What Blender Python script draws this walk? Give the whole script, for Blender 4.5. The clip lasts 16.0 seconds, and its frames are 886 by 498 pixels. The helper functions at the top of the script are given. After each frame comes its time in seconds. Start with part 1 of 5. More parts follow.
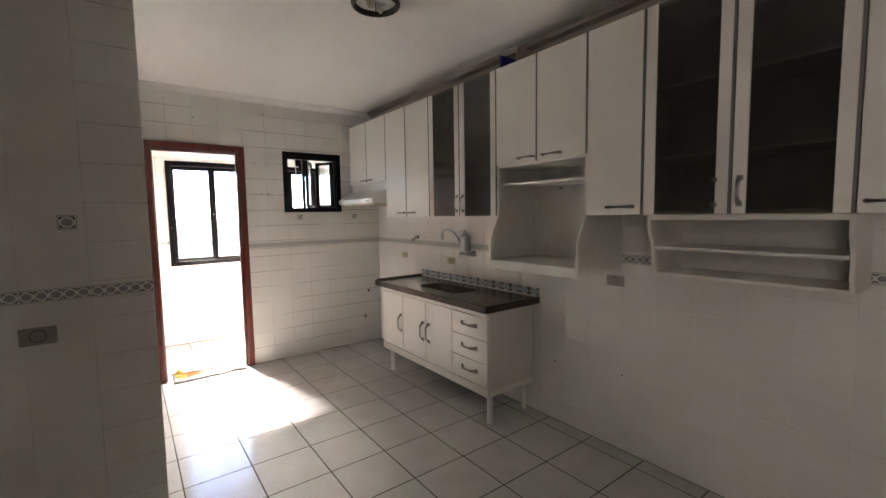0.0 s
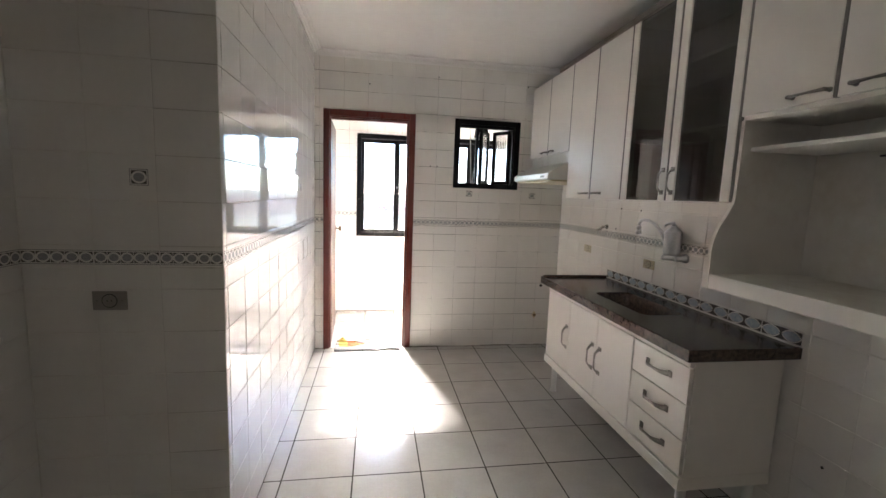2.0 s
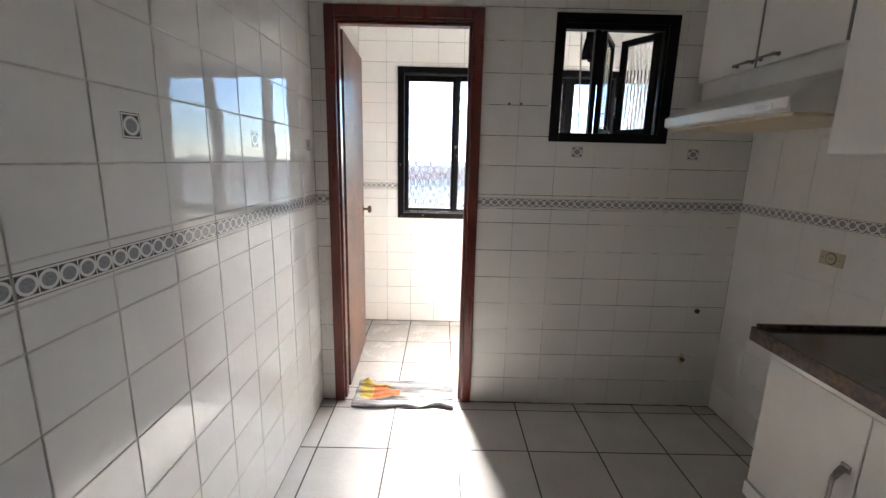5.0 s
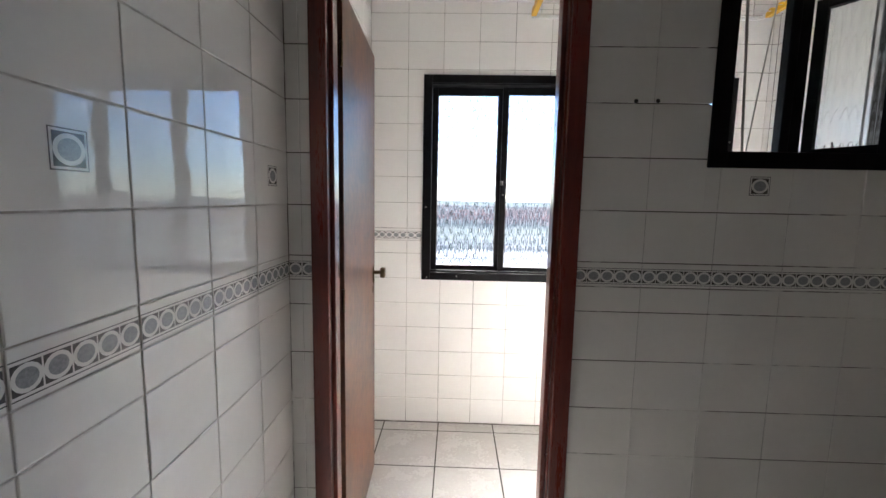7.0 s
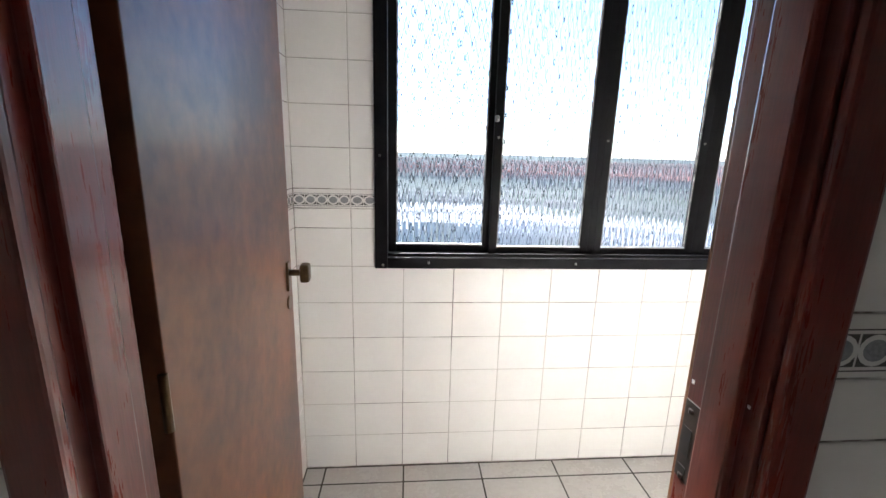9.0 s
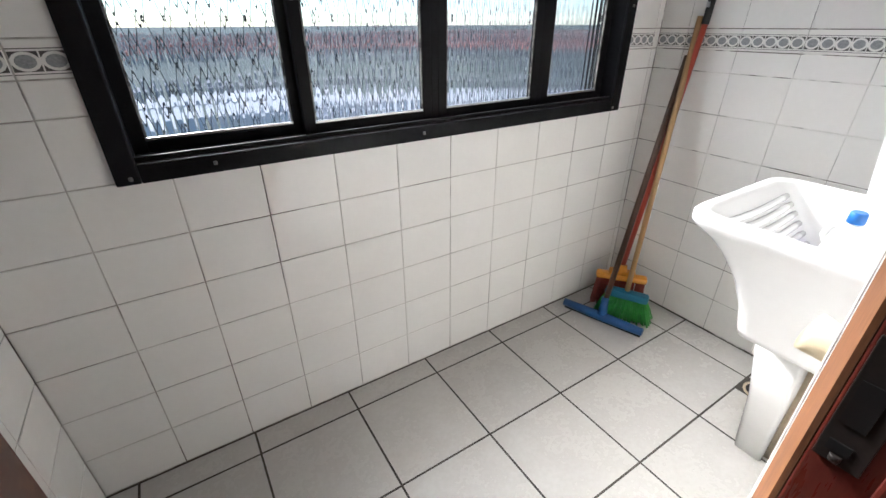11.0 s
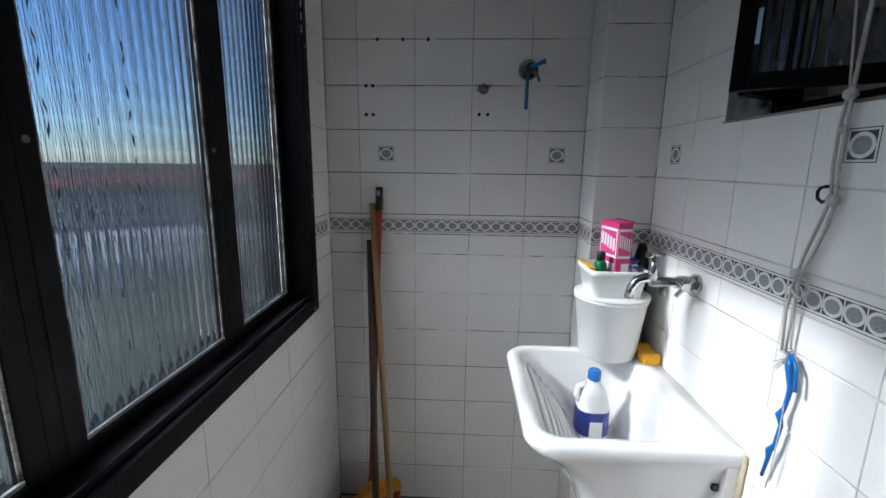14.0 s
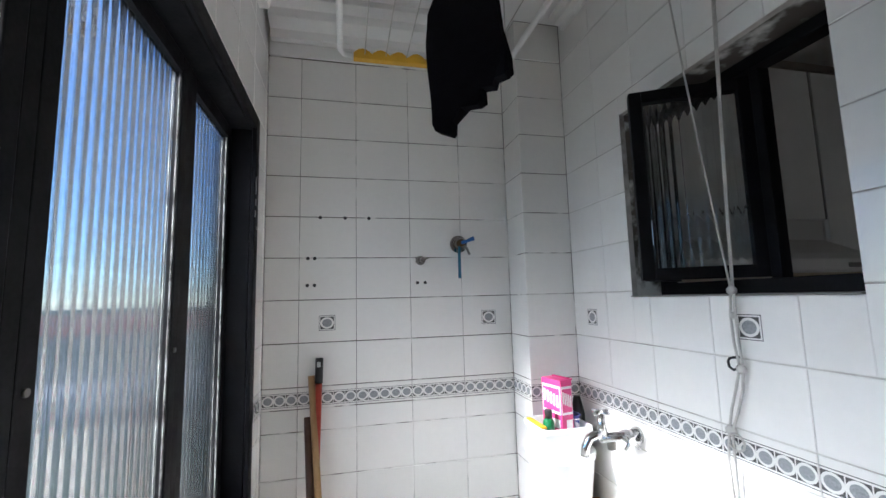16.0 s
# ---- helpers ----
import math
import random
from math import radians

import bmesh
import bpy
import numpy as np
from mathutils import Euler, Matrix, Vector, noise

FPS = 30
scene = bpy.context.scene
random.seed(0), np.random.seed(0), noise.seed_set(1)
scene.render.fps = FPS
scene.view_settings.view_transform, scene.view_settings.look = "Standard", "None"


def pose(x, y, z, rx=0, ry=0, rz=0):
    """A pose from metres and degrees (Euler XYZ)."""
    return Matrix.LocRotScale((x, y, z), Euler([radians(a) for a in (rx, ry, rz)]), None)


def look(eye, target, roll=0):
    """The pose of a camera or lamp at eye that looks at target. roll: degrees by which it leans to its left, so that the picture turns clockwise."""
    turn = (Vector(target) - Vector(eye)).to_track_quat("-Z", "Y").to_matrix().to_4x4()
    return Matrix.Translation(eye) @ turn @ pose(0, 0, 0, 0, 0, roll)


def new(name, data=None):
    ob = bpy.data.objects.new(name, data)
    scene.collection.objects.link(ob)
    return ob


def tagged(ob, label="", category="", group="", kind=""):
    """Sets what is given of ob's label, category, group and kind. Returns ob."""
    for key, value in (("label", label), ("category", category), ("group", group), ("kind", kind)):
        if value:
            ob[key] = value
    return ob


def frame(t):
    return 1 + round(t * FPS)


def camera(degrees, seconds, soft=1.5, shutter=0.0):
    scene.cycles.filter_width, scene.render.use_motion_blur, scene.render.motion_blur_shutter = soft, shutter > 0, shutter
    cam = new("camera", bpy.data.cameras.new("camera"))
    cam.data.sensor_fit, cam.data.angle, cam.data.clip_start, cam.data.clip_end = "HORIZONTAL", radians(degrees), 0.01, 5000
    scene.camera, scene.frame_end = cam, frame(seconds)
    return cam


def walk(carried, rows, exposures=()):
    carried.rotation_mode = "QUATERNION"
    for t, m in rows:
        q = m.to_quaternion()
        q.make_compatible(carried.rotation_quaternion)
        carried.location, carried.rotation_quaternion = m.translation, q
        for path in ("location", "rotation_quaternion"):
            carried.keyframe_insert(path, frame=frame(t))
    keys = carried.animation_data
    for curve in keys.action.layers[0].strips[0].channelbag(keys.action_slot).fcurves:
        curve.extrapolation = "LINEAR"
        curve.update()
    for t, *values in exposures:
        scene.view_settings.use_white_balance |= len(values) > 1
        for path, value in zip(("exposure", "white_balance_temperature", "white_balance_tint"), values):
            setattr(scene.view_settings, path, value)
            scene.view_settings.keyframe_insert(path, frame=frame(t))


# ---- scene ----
cam = camera(92.7, 16.0)
PATH = [
    (0, (0.01, -4.405, 1.461), (1.202, -2.807, 1.296), -0.9),
    (0.5, (0.11, -4.235, 1.437), (1.124, -2.519, 1.265), -0.1),
    (1, (0.266, -4.059, 1.45), (1.107, -2.254, 1.262), -0.2),
    (1.5, (0.431, -3.941, 1.443), (0.957, -2.021, 1.25), 0.6),
    (2, (0.607, -3.834, 1.429), (0.926, -1.876, 1.177), 2.1),
    (2.5, (0.716, -3.644, 1.411), (0.925, -1.675, 1.128), 2.4),
    (3, (0.785, -3.399, 1.405), (0.93, -1.433, 1.068), 2.4),
    (3.5, (0.831, -3.143, 1.404), (0.867, -1.178, 1.029), 1.9),
    (3.7, (0.863, -3.03, 1.41), (0.85, -1.068, 1.019), 1.8),
    (5.8, (0.677, -1.833, 1.381), (0.699, 0.124, 0.968), 1.1),
    (6, (0.665, -1.738, 1.379), (0.677, 0.228, 1.016), 1.1),
    (6.5, (0.608, -1.493, 1.403), (0.62, 0.492, 1.161), 1.2),
    (7, (0.584, -1.251, 1.398), (0.53, 0.735, 1.164), 1.1),
    (7.5, (0.556, -1.042, 1.425), (0.513, 0.944, 1.194), 1.6),
    (8, (0.521, -0.79, 1.424), (0.497, 1.199, 1.216), 2.4),
    (8.2, (0.514, -0.686, 1.421), (0.551, 1.305, 1.237), 2.2),
    (10.3, (0.517, -0.083, 1.244), (0.846, 1.589, 0.196), 3.7),
    (10.5, (0.515, -0.049, 1.235), (0.965, 1.586, 0.175), 4.0),
    (11, (0.526, 0.079, 1.242), (1.47, 1.57, 0.302), -0.3),
    (11.5, (0.546, 0.183, 1.242), (1.762, 1.469, 0.31), 0.9),
    (12, (0.649, 0.343, 1.255), (2.088, 1.423, 0.382), -0.2),
    (12.5, (0.72, 0.46, 1.253), (2.322, 1.266, 0.366), 1.4),
    (13, (0.756, 0.587, 1.304), (2.485, 1.073, 0.424), 2.6),
    (13.5, (0.784, 0.672, 1.326), (2.636, 0.966, 0.63), 1.7),
    (14, (0.789, 0.767, 1.404), (2.749, 0.855, 1.014), 0.7),
    (14.5, (0.787, 0.848, 1.459), (2.778, 0.722, 1.319), 0.6),
    (15, (0.78, 0.893, 1.502), (2.768, 0.671, 1.533), -0.5),
    (15.5, (0.772, 0.94, 1.512), (2.737, 0.599, 1.655), -1.1),
    (16, (0.752, 0.982, 1.52), (2.688, 0.534, 1.751), -1.5),
]
EXPOSURES = [(0, 3.45, 6720, 16), (2, 3.4, 6500, 15), (3.5, 3.05, 6330, 13), (6, 2.05, 6200, 13), (7, 1.8, 6100, 13), (8.2, 1.6, 6100, 13), (10.3, 1.05, 5950, 11), (11.5, 0.05, 5880, 11), (12.5, -0.88, 5930, 10), (13.5, -1.05, 5750, 9), (14.2, -0.5, 5480, 8), (15, 0.18, 5560, 9), (16, 0.62, 5640, 10)]
walk(cam, [(t, look(eye, goal, roll)) for t, eye, goal, roll in PATH], EXPOSURES)

# ---- world, sun, exposure ----
SUN_ELEV, SUN_SIDE = 36.2, 0.10
world = bpy.data.worlds.new("sky")
scene.world = world
world.use_nodes = True
wn = world.node_tree
sky = wn.nodes.new("ShaderNodeTexSky")
sky.sky_type, sky.sun_disc = "NISHITA", False
sky.sun_elevation, sky.sun_rotation = radians(SUN_ELEV), radians(-9)
sky.air_density, sky.dust_density, sky.ozone_density = 1.0, 0.25, 4.5
clear = wn.nodes.new("ShaderNodeMix")
clear.data_type, clear.blend_type = "RGBA", "MULTIPLY"
clear.inputs["Factor"].default_value = 1.0
clear.inputs["B"].default_value = (0.93, 1.0, 1.11, 1)
wn.links.new(sky.outputs[0], clear.inputs["A"])
wn.links.new(clear.outputs["Result"], wn.nodes["Background"].inputs[0])
wn.nodes["Background"].inputs[1].default_value = 0.155
sun = bpy.data.lights.new("sun", "SUN")
sun.energy, sun.angle, sun.color = 3.6, radians(2.0), (1.0, 0.94, 0.85)
tagged(new("sun", sun)).matrix_world = look((-0.8, 8, 6), (-0.8 + SUN_SIDE * 5, 3, 6 - 5 * math.tan(radians(SUN_ELEV))))

# added lamp at sun height, in place of sunlight the ribbed panes fan sideways
fan_lamp = bpy.data.lights.new("sun_fan_lamp", "AREA")
fan_lamp.shape, fan_lamp.size, fan_lamp.size_y, fan_lamp.energy, fan_lamp.color = "RECTANGLE", 13.8, 2.2, 40000, (1.0, 0.95, 0.88)
new("sun_fan_lamp", fan_lamp).matrix_world = look((-2.4, 40, 2.07 + 38.6 * math.tan(radians(SUN_ELEV))), (0.9, 1.4, 2.07))

# added fill lamp in a made-up side opening, brightens the near kitchen
entry = bpy.data.lights.new("side_fill_lamp", "AREA")
entry.shape, entry.size, entry.size_y, entry.energy, entry.color = "RECTANGLE", 0.78, 1.08, 0.42, (1.0, 0.95, 0.88)
entry.spread = radians(120)
new("side_fill_lamp", entry).matrix_world = look((-0.57, -5.0, 1.55), (1.2, -5.0, 1.55))

# ---- materials ----
def mat(name, color, rough=0.5, metal=0.0, dark=None, scale=6.0, amount=0.35, bump=0.0, bscale=60.0, vary=0.0, coat=0.0, stretch=(1, 1, 1), ramp=(0.35, 0.7), rvar=0.0):
    """Two-tone surface: broad stains and fine grain, an optional relief, and an optional change from object to object."""
    m = bpy.data.materials.new(name)
    m.use_nodes = True
    t = m.node_tree
    n, l = t.nodes, t.links
    b = n["Principled BSDF"]
    b.inputs["Roughness"].default_value, b.inputs["Metallic"].default_value = rough, metal
    b.inputs["Coat Weight"].default_value = coat
    b.inputs["Coat Roughness"].default_value = 0.08
    co = n.new("ShaderNodeTexCoord")
    info = n.new("ShaderNodeObjectInfo")
    shift = n.new("ShaderNodeVectorMath")
    shift.operation = "MULTIPLY_ADD"
    l.new(info.outputs["Random"], shift.inputs[0])
    shift.inputs[1].default_value = (37, 53, 71)
    sc = n.new("ShaderNodeVectorMath")
    sc.operation = "MULTIPLY"
    l.new(co.outputs["Object"], sc.inputs[0])
    sc.inputs[1].default_value = stretch
    l.new(sc.outputs[0], shift.inputs[2])
    big, fine = n.new("ShaderNodeTexNoise"), n.new("ShaderNodeTexNoise")
    big.inputs["Scale"].default_value, big.inputs["Detail"].default_value = scale, 4
    fine.inputs["Scale"].default_value, fine.inputs["Detail"].default_value = scale * 11, 3
    for x in (big, fine):
        l.new(shift.outputs[0], x.inputs["Vector"])
    mixn = n.new("ShaderNodeMath")
    mixn.operation = "MULTIPLY_ADD"
    l.new(fine.outputs["Fac"], mixn.inputs[0])
    mixn.inputs[1].default_value = 0.35
    half = n.new("ShaderNodeMath")
    half.operation = "MULTIPLY"
    half.inputs[1].default_value = 0.65
    l.new(big.outputs["Fac"], half.inputs[0])
    l.new(half.outputs[0], mixn.inputs[2])
    rp = n.new("ShaderNodeMapRange")
    rp.inputs["From Min"].default_value, rp.inputs["From Max"].default_value = ramp
    l.new(mixn.outputs[0], rp.inputs["Value"])
    mix = n.new("ShaderNodeMix")
    mix.data_type = "RGBA"
    mix.inputs["A"].default_value = (*color, 1)
    second = dark or tuple(c * (1 - amount) for c in color)
    mix.inputs["B"].default_value = (*second, 1)
    l.new(rp.outputs[0], mix.inputs["Factor"])
    out = mix.outputs["Result"]
    if vary:
        hsv = n.new("ShaderNodeHueSaturation")
        rng = n.new("ShaderNodeMapRange")
        rng.inputs["To Min"].default_value, rng.inputs["To Max"].default_value = 1 - vary, 1 + vary
        l.new(info.outputs["Random"], rng.inputs["Value"])
        l.new(rng.outputs[0], hsv.inputs["Value"])
        l.new(out, hsv.inputs["Color"])
        out = hsv.outputs["Color"]
    l.new(out, b.inputs["Base Color"])
    if rvar:
        rr = n.new("ShaderNodeMapRange")
        rr.inputs["To Min"].default_value, rr.inputs["To Max"].default_value = rough, rough + rvar
        l.new(rp.outputs[0], rr.inputs["Value"])
        l.new(rr.outputs[0], b.inputs["Roughness"])
    if bump:
        bn, bp = n.new("ShaderNodeTexNoise"), n.new("ShaderNodeBump")
        bn.inputs["Scale"].default_value, bn.inputs["Detail"].default_value = bscale, 2
        bp.inputs["Strength"].default_value, bp.inputs["Distance"].default_value = 1.0, bump
        l.new(shift.outputs[0], bn.inputs["Vector"])
        l.new(bn.outputs["Fac"], bp.inputs["Height"])
        l.new(bp.outputs[0], b.inputs["Normal"])
    return m


def glass(name, tint=(1, 1, 1), rough=0.0, dust=0.0):
    m = bpy.data.materials.new(name)
    m.use_nodes = True
    b = m.node_tree.nodes["Principled BSDF"]
    b.inputs["Base Color"].default_value = (*tint, 1)
    b.inputs["Roughness"].default_value, b.inputs["IOR"].default_value = rough, 1.45
    b.inputs["Transmission Weight"].default_value = 1.0
    if dust:
        n, l = m.node_tree.nodes, m.node_tree.links
        film, mix, grime = n.new("ShaderNodeBsdfTranslucent"), n.new("ShaderNodeMixShader"), n.new("ShaderNodeTexNoise")
        film.inputs["Color"].default_value = (0.85, 0.85, 0.82, 1)
        grime.inputs["Scale"].default_value, grime.inputs["Detail"].default_value = 9, 5
        amount = n.new("ShaderNodeMapRange")
        amount.inputs["From Min"].default_value, amount.inputs["From Max"].default_value = 0.3, 0.75
        amount.inputs["To Min"].default_value, amount.inputs["To Max"].default_value = 0.5 * dust, 1.6 * dust
        co = n.new("ShaderNodeTexCoord")
        l.new(co.outputs["Object"], grime.inputs["Vector"])
        l.new(grime.outputs["Fac"], amount.inputs["Value"])
        l.new(amount.outputs[0], mix.inputs[0])
        l.new(b.outputs[0], mix.inputs[1])
        l.new(film.outputs[0], mix.inputs[2])
        l.new(mix.outputs[0], n["Material Output"].inputs[0])
    return m


TILE = mat("glazed_wall_tile", (0.80, 0.78, 0.74), 0.03, amount=0.05, scale=5, bump=0.0006, bscale=9, vary=0.012)
TILE_COOL = mat("glazed_white_tile", (0.82, 0.80, 0.765), 0.07, amount=0.05, scale=5, bump=0.0006, bscale=9, vary=0.012)
GROUT = mat("wall_grout", (0.72, 0.70, 0.66), 0.9, dark=(0.10, 0.085, 0.07), scale=1.9, bump=0.0008, bscale=300, ramp=(0.43, 0.51))
GROUT_WORN = mat("stained_wall_grout", (0.50, 0.47, 0.43), 0.9, dark=(0.14, 0.12, 0.10), scale=2.3, bump=0.0008, bscale=300, ramp=(0.45, 0.58))
GROUT_PALE = mat("pale_wall_grout", (0.60, 0.57, 0.53), 0.9, dark=(0.24, 0.21, 0.18), scale=2.3, bump=0.0008, bscale=300, ramp=(0.48, 0.64))
GROUT_FAINT = mat("clean_wall_grout", (0.76, 0.735, 0.69), 0.9, dark=(0.60, 0.57, 0.52), scale=2.3, bump=0.0005, bscale=300, ramp=(0.48, 0.64))
FLOOR_TILE = mat("floor_tile", (0.60, 0.585, 0.56), 0.09, dark=(0.52, 0.505, 0.48), scale=7, bump=0.0004, bscale=14, vary=0.03, rvar=0.1)
# laundry floor: slightly darker and rougher than the kitchen tile
FLOOR_TILE_DULL = mat("laundry_floor_tile", (0.57, 0.545, 0.515), 0.2, dark=(0.48, 0.455, 0.42), scale=6, bump=0.0004, bscale=14, vary=0.035, rvar=0.14)
FLOOR_GROUT = mat("floor_grout", (0.085, 0.072, 0.060), 0.95, dark=(0.022, 0.02, 0.018), scale=5, bump=0.001, bscale=250)
PATTERN_DARK = mat("border_print", (0.12, 0.115, 0.11), 0.12, amount=0.4, scale=160)
PATTERN_GREY = mat("border_oval", (0.36, 0.37, 0.37), 0.12, dark=(0.20, 0.21, 0.22), scale=240)
PATTERN_WHITE = mat("border_glaze", (0.80, 0.785, 0.75), 0.1, amount=0.05)
PATTERN_BLUE = mat("blue_leaf_print", (0.30, 0.37, 0.46), 0.12, dark=(0.55, 0.58, 0.60), scale=70)
PLASTER = mat("ceiling_paint", (0.80, 0.79, 0.77), 0.85, amount=0.06, scale=1.5, bump=0.0008, bscale=90)
CREAMPAINT = mat("cream_wall_paint", (0.71, 0.66, 0.59), 0.85, amount=0.08, scale=1.2, bump=0.001, bscale=120)
BROWN_PAINT = mat("brown_soffit_paint", (0.42, 0.36, 0.31), 0.8, amount=0.15, scale=2)
LACQUER = mat("white_laminate", (0.78, 0.755, 0.705), 0.30, amount=0.05, scale=3, bump=0.0002, bscale=40, rvar=0.08)
LACQUER_OLD = mat("aged_white_laminate", (0.72, 0.70, 0.65), 0.4, dark=(0.55, 0.50, 0.42), scale=2, ramp=(0.5, 0.85))
EDGE = mat("grey_edge_profile", (0.17, 0.16, 0.15), 0.45, amount=0.2, scale=12)
CAVITY = mat("cabinet_inside", (0.62, 0.60, 0.56), 0.5, amount=0.1, scale=3)
GRANITE = mat("brown_granite", (0.098, 0.070, 0.052), 0.18, dark=(0.028, 0.022, 0.02), scale=55, ramp=(0.4, 0.62), bump=0.0002, bscale=120)
STEEL = mat("brushed_steel", (0.55, 0.54, 0.52), 0.3, 1.0, amount=0.15, scale=20, rvar=0.12)
CHROME = mat("chrome", (0.72, 0.72, 0.72), 0.12, 1.0, dark=(0.5, 0.49, 0.46), scale=40, rvar=0.15)
SATIN = mat("satin_nickel", (0.42, 0.40, 0.37), 0.28, 1.0, dark=(0.12, 0.11, 0.10), scale=30, rvar=0.15)
DULL_METAL = mat("dull_metal", (0.26, 0.25, 0.23), 0.4, 1.0, amount=0.35, scale=40)
BRASS = mat("old_brass", (0.17, 0.115, 0.06), 0.35, 1.0, amount=0.5, scale=50)
VARNISH = mat("red_varnished_wood", (0.16, 0.027, 0.017), 0.25, dark=(0.07, 0.013, 0.009), scale=5, stretch=(7, 7, 0.6), coat=0.4, bump=0.00015, bscale=40, rvar=0.15)
DOORWOOD = mat("brown_door_veneer", (0.15, 0.056, 0.020), 0.42, dark=(0.058, 0.021, 0.011), scale=3.4, stretch=(1, 1, 0.8), coat=0.1, ramp=(0.38, 0.60), bump=0.0003, bscale=30)
RAWWOOD = mat("raw_wood_edge", (0.27, 0.115, 0.045), 0.55, dark=(0.13, 0.05, 0.022), scale=8, stretch=(6, 6, 0.6))
BLACK = mat("black_painted_steel", (0.007, 0.0065, 0.008), 0.45, amount=0.5, scale=14, bump=0.0004, bscale=50, rvar=0.2)
BLACK.node_tree.nodes["Principled BSDF"].inputs["Specular IOR Level"].default_value = 0.12
RIBBED = glass("ribbed_glass", (0.93, 0.97, 0.98), 0.02, 0.003)
CERAMIC = mat("white_ceramic", (0.82, 0.81, 0.79), 0.12, amount=0.04, scale=4, coat=0.3)
CERAMIC_OLD = mat("stained_cement", (0.50, 0.42, 0.30), 0.8, dark=(0.33, 0.26, 0.18), scale=9)
PLASTIC_WHITE = mat("white_plastic", (0.80, 0.80, 0.78), 0.35, amount=0.05, scale=6)
# white plastic with the purifier's shadow put into its colour
PLASTIC_SHADED = mat("shaded_white_plastic", (0.60, 0.60, 0.61), 0.4, amount=0.1, scale=8)
PLASTIC_MILK = mat("milky_plastic", (0.78, 0.78, 0.76), 0.4, amount=0.05, scale=6)
PVC = mat("cream_pvc", (0.58, 0.49, 0.33), 0.45, dark=(0.42, 0.33, 0.20), scale=10, ramp=(0.5, 0.8))
PUTTY = mat("dirty_putty", (0.42, 0.41, 0.38), 0.9, dark=(0.06, 0.055, 0.05), scale=26, bump=0.001, bscale=200, ramp=(0.42, 0.58))
CREAM = mat("cream_socket_plastic", (0.50, 0.44, 0.30), 0.45, amount=0.15, scale=20)
GREYPLATE = mat("grey_metal_plate", (0.30, 0.28, 0.25), 0.4, 0.6, amount=0.2, scale=20)
DEEP_BLUE = mat("deep_blue_plastic", (0.008, 0.075, 0.24), 0.45, amount=0.3, scale=15)
BLUE = mat("blue_plastic", (0.015, 0.13, 0.42), 0.38, amount=0.25, scale=15)
TEAL = mat("teal_plastic", (0.01, 0.13, 0.22), 0.4, amount=0.2, scale=15)
GREEN = mat("green_bristle", (0.05, 0.36, 0.05), 0.55, dark=(0.02, 0.17, 0.03), scale=30)
GREEN_BOTTLE = mat("green_bottle", (0.015, 0.16, 0.05), 0.15, amount=0.3, scale=10, coat=0.4)
YELLOW = mat("yellow_plastic", (0.72, 0.40, 0.015), 0.45, amount=0.15, scale=12)
AMBER = mat("amber_plastic", (0.60, 0.24, 0.012), 0.45, amount=0.25, scale=12)
RED_BRISTLE = mat("red_bristle", (0.34, 0.05, 0.035), 0.7, dark=(0.17, 0.03, 0.02), scale=40)
RED = mat("red_painted_pole", (0.42, 0.055, 0.03), 0.35, amount=0.3, scale=10, stretch=(1, 1, 0.2))
BROWN = mat("dark_brown_pole", (0.075, 0.033, 0.018), 0.4, amount=0.5, scale=14, stretch=(1, 1, 0.2))
POLEWOOD = mat("pale_wood_pole", (0.40, 0.24, 0.10), 0.5, amount=0.3, scale=12, stretch=(1, 1, 0.15))
PINK = mat("pink_carton", (0.62, 0.045, 0.20), 0.4, amount=0.15, scale=15)
WHITE_PRINT = mat("white_print", (0.82, 0.80, 0.80), 0.45, amount=0.05)
RED_PRINT = mat("red_print", (0.55, 0.03, 0.08), 0.45, amount=0.1)
NAVY = mat("navy_label", (0.02, 0.035, 0.24), 0.35, amount=0.2, scale=25)
ORANGE = mat("yellow_sponge", (0.78, 0.40, 0.02), 0.9, amount=0.2, scale=60, bump=0.002, bscale=250)
CLOTH_BLACK = mat("black_cloth", (0.006, 0.005, 0.007), 0.95, amount=0.3, scale=30, bump=0.001, bscale=200)
CLOTH_BLACK.node_tree.nodes["Principled BSDF"].inputs["Specular IOR Level"].default_value = 0.1
ROPE = mat("grey_rope", (0.55, 0.53, 0.49), 0.9, amount=0.25, scale=60, bump=0.001, bscale=400)
WIRE = mat("dark_wire", (0.02, 0.03, 0.035), 0.5, 0.4, amount=0.2)
# also fills holes and the open drain with black in place of shade
DARK = mat("black_plastic_and_holes", (0.012, 0.012, 0.012), 0.45, amount=0.3)
RAG_GREY = mat("grey_cotton", (0.46, 0.45, 0.44), 0.95, dark=(0.22, 0.22, 0.23), scale=14, stretch=(0.5, 5, 1), bump=0.0012, bscale=160, ramp=(0.42, 0.62))
RAG_ORANGE = mat("orange_cotton", (0.60, 0.20, 0.07), 0.95, dark=(0.40, 0.12, 0.05), scale=20, bump=0.0012, bscale=160)
RAG_YELLOW = mat("yellow_cotton", (0.60, 0.44, 0.10), 0.95, dark=(0.42, 0.30, 0.06), scale=20, bump=0.0012, bscale=160)
BRONZE = mat("dark_bronze", (0.05, 0.042, 0.038), 0.35, 0.5, amount=0.3, scale=20)
BULB = mat("socket_ceramic", (0.62, 0.56, 0.45), 0.5, amount=0.2, scale=30)
TOWN = mat("town_walls", (0.34, 0.32, 0.30), 0.9, dark=(0.18, 0.19, 0.19), scale=0.12)
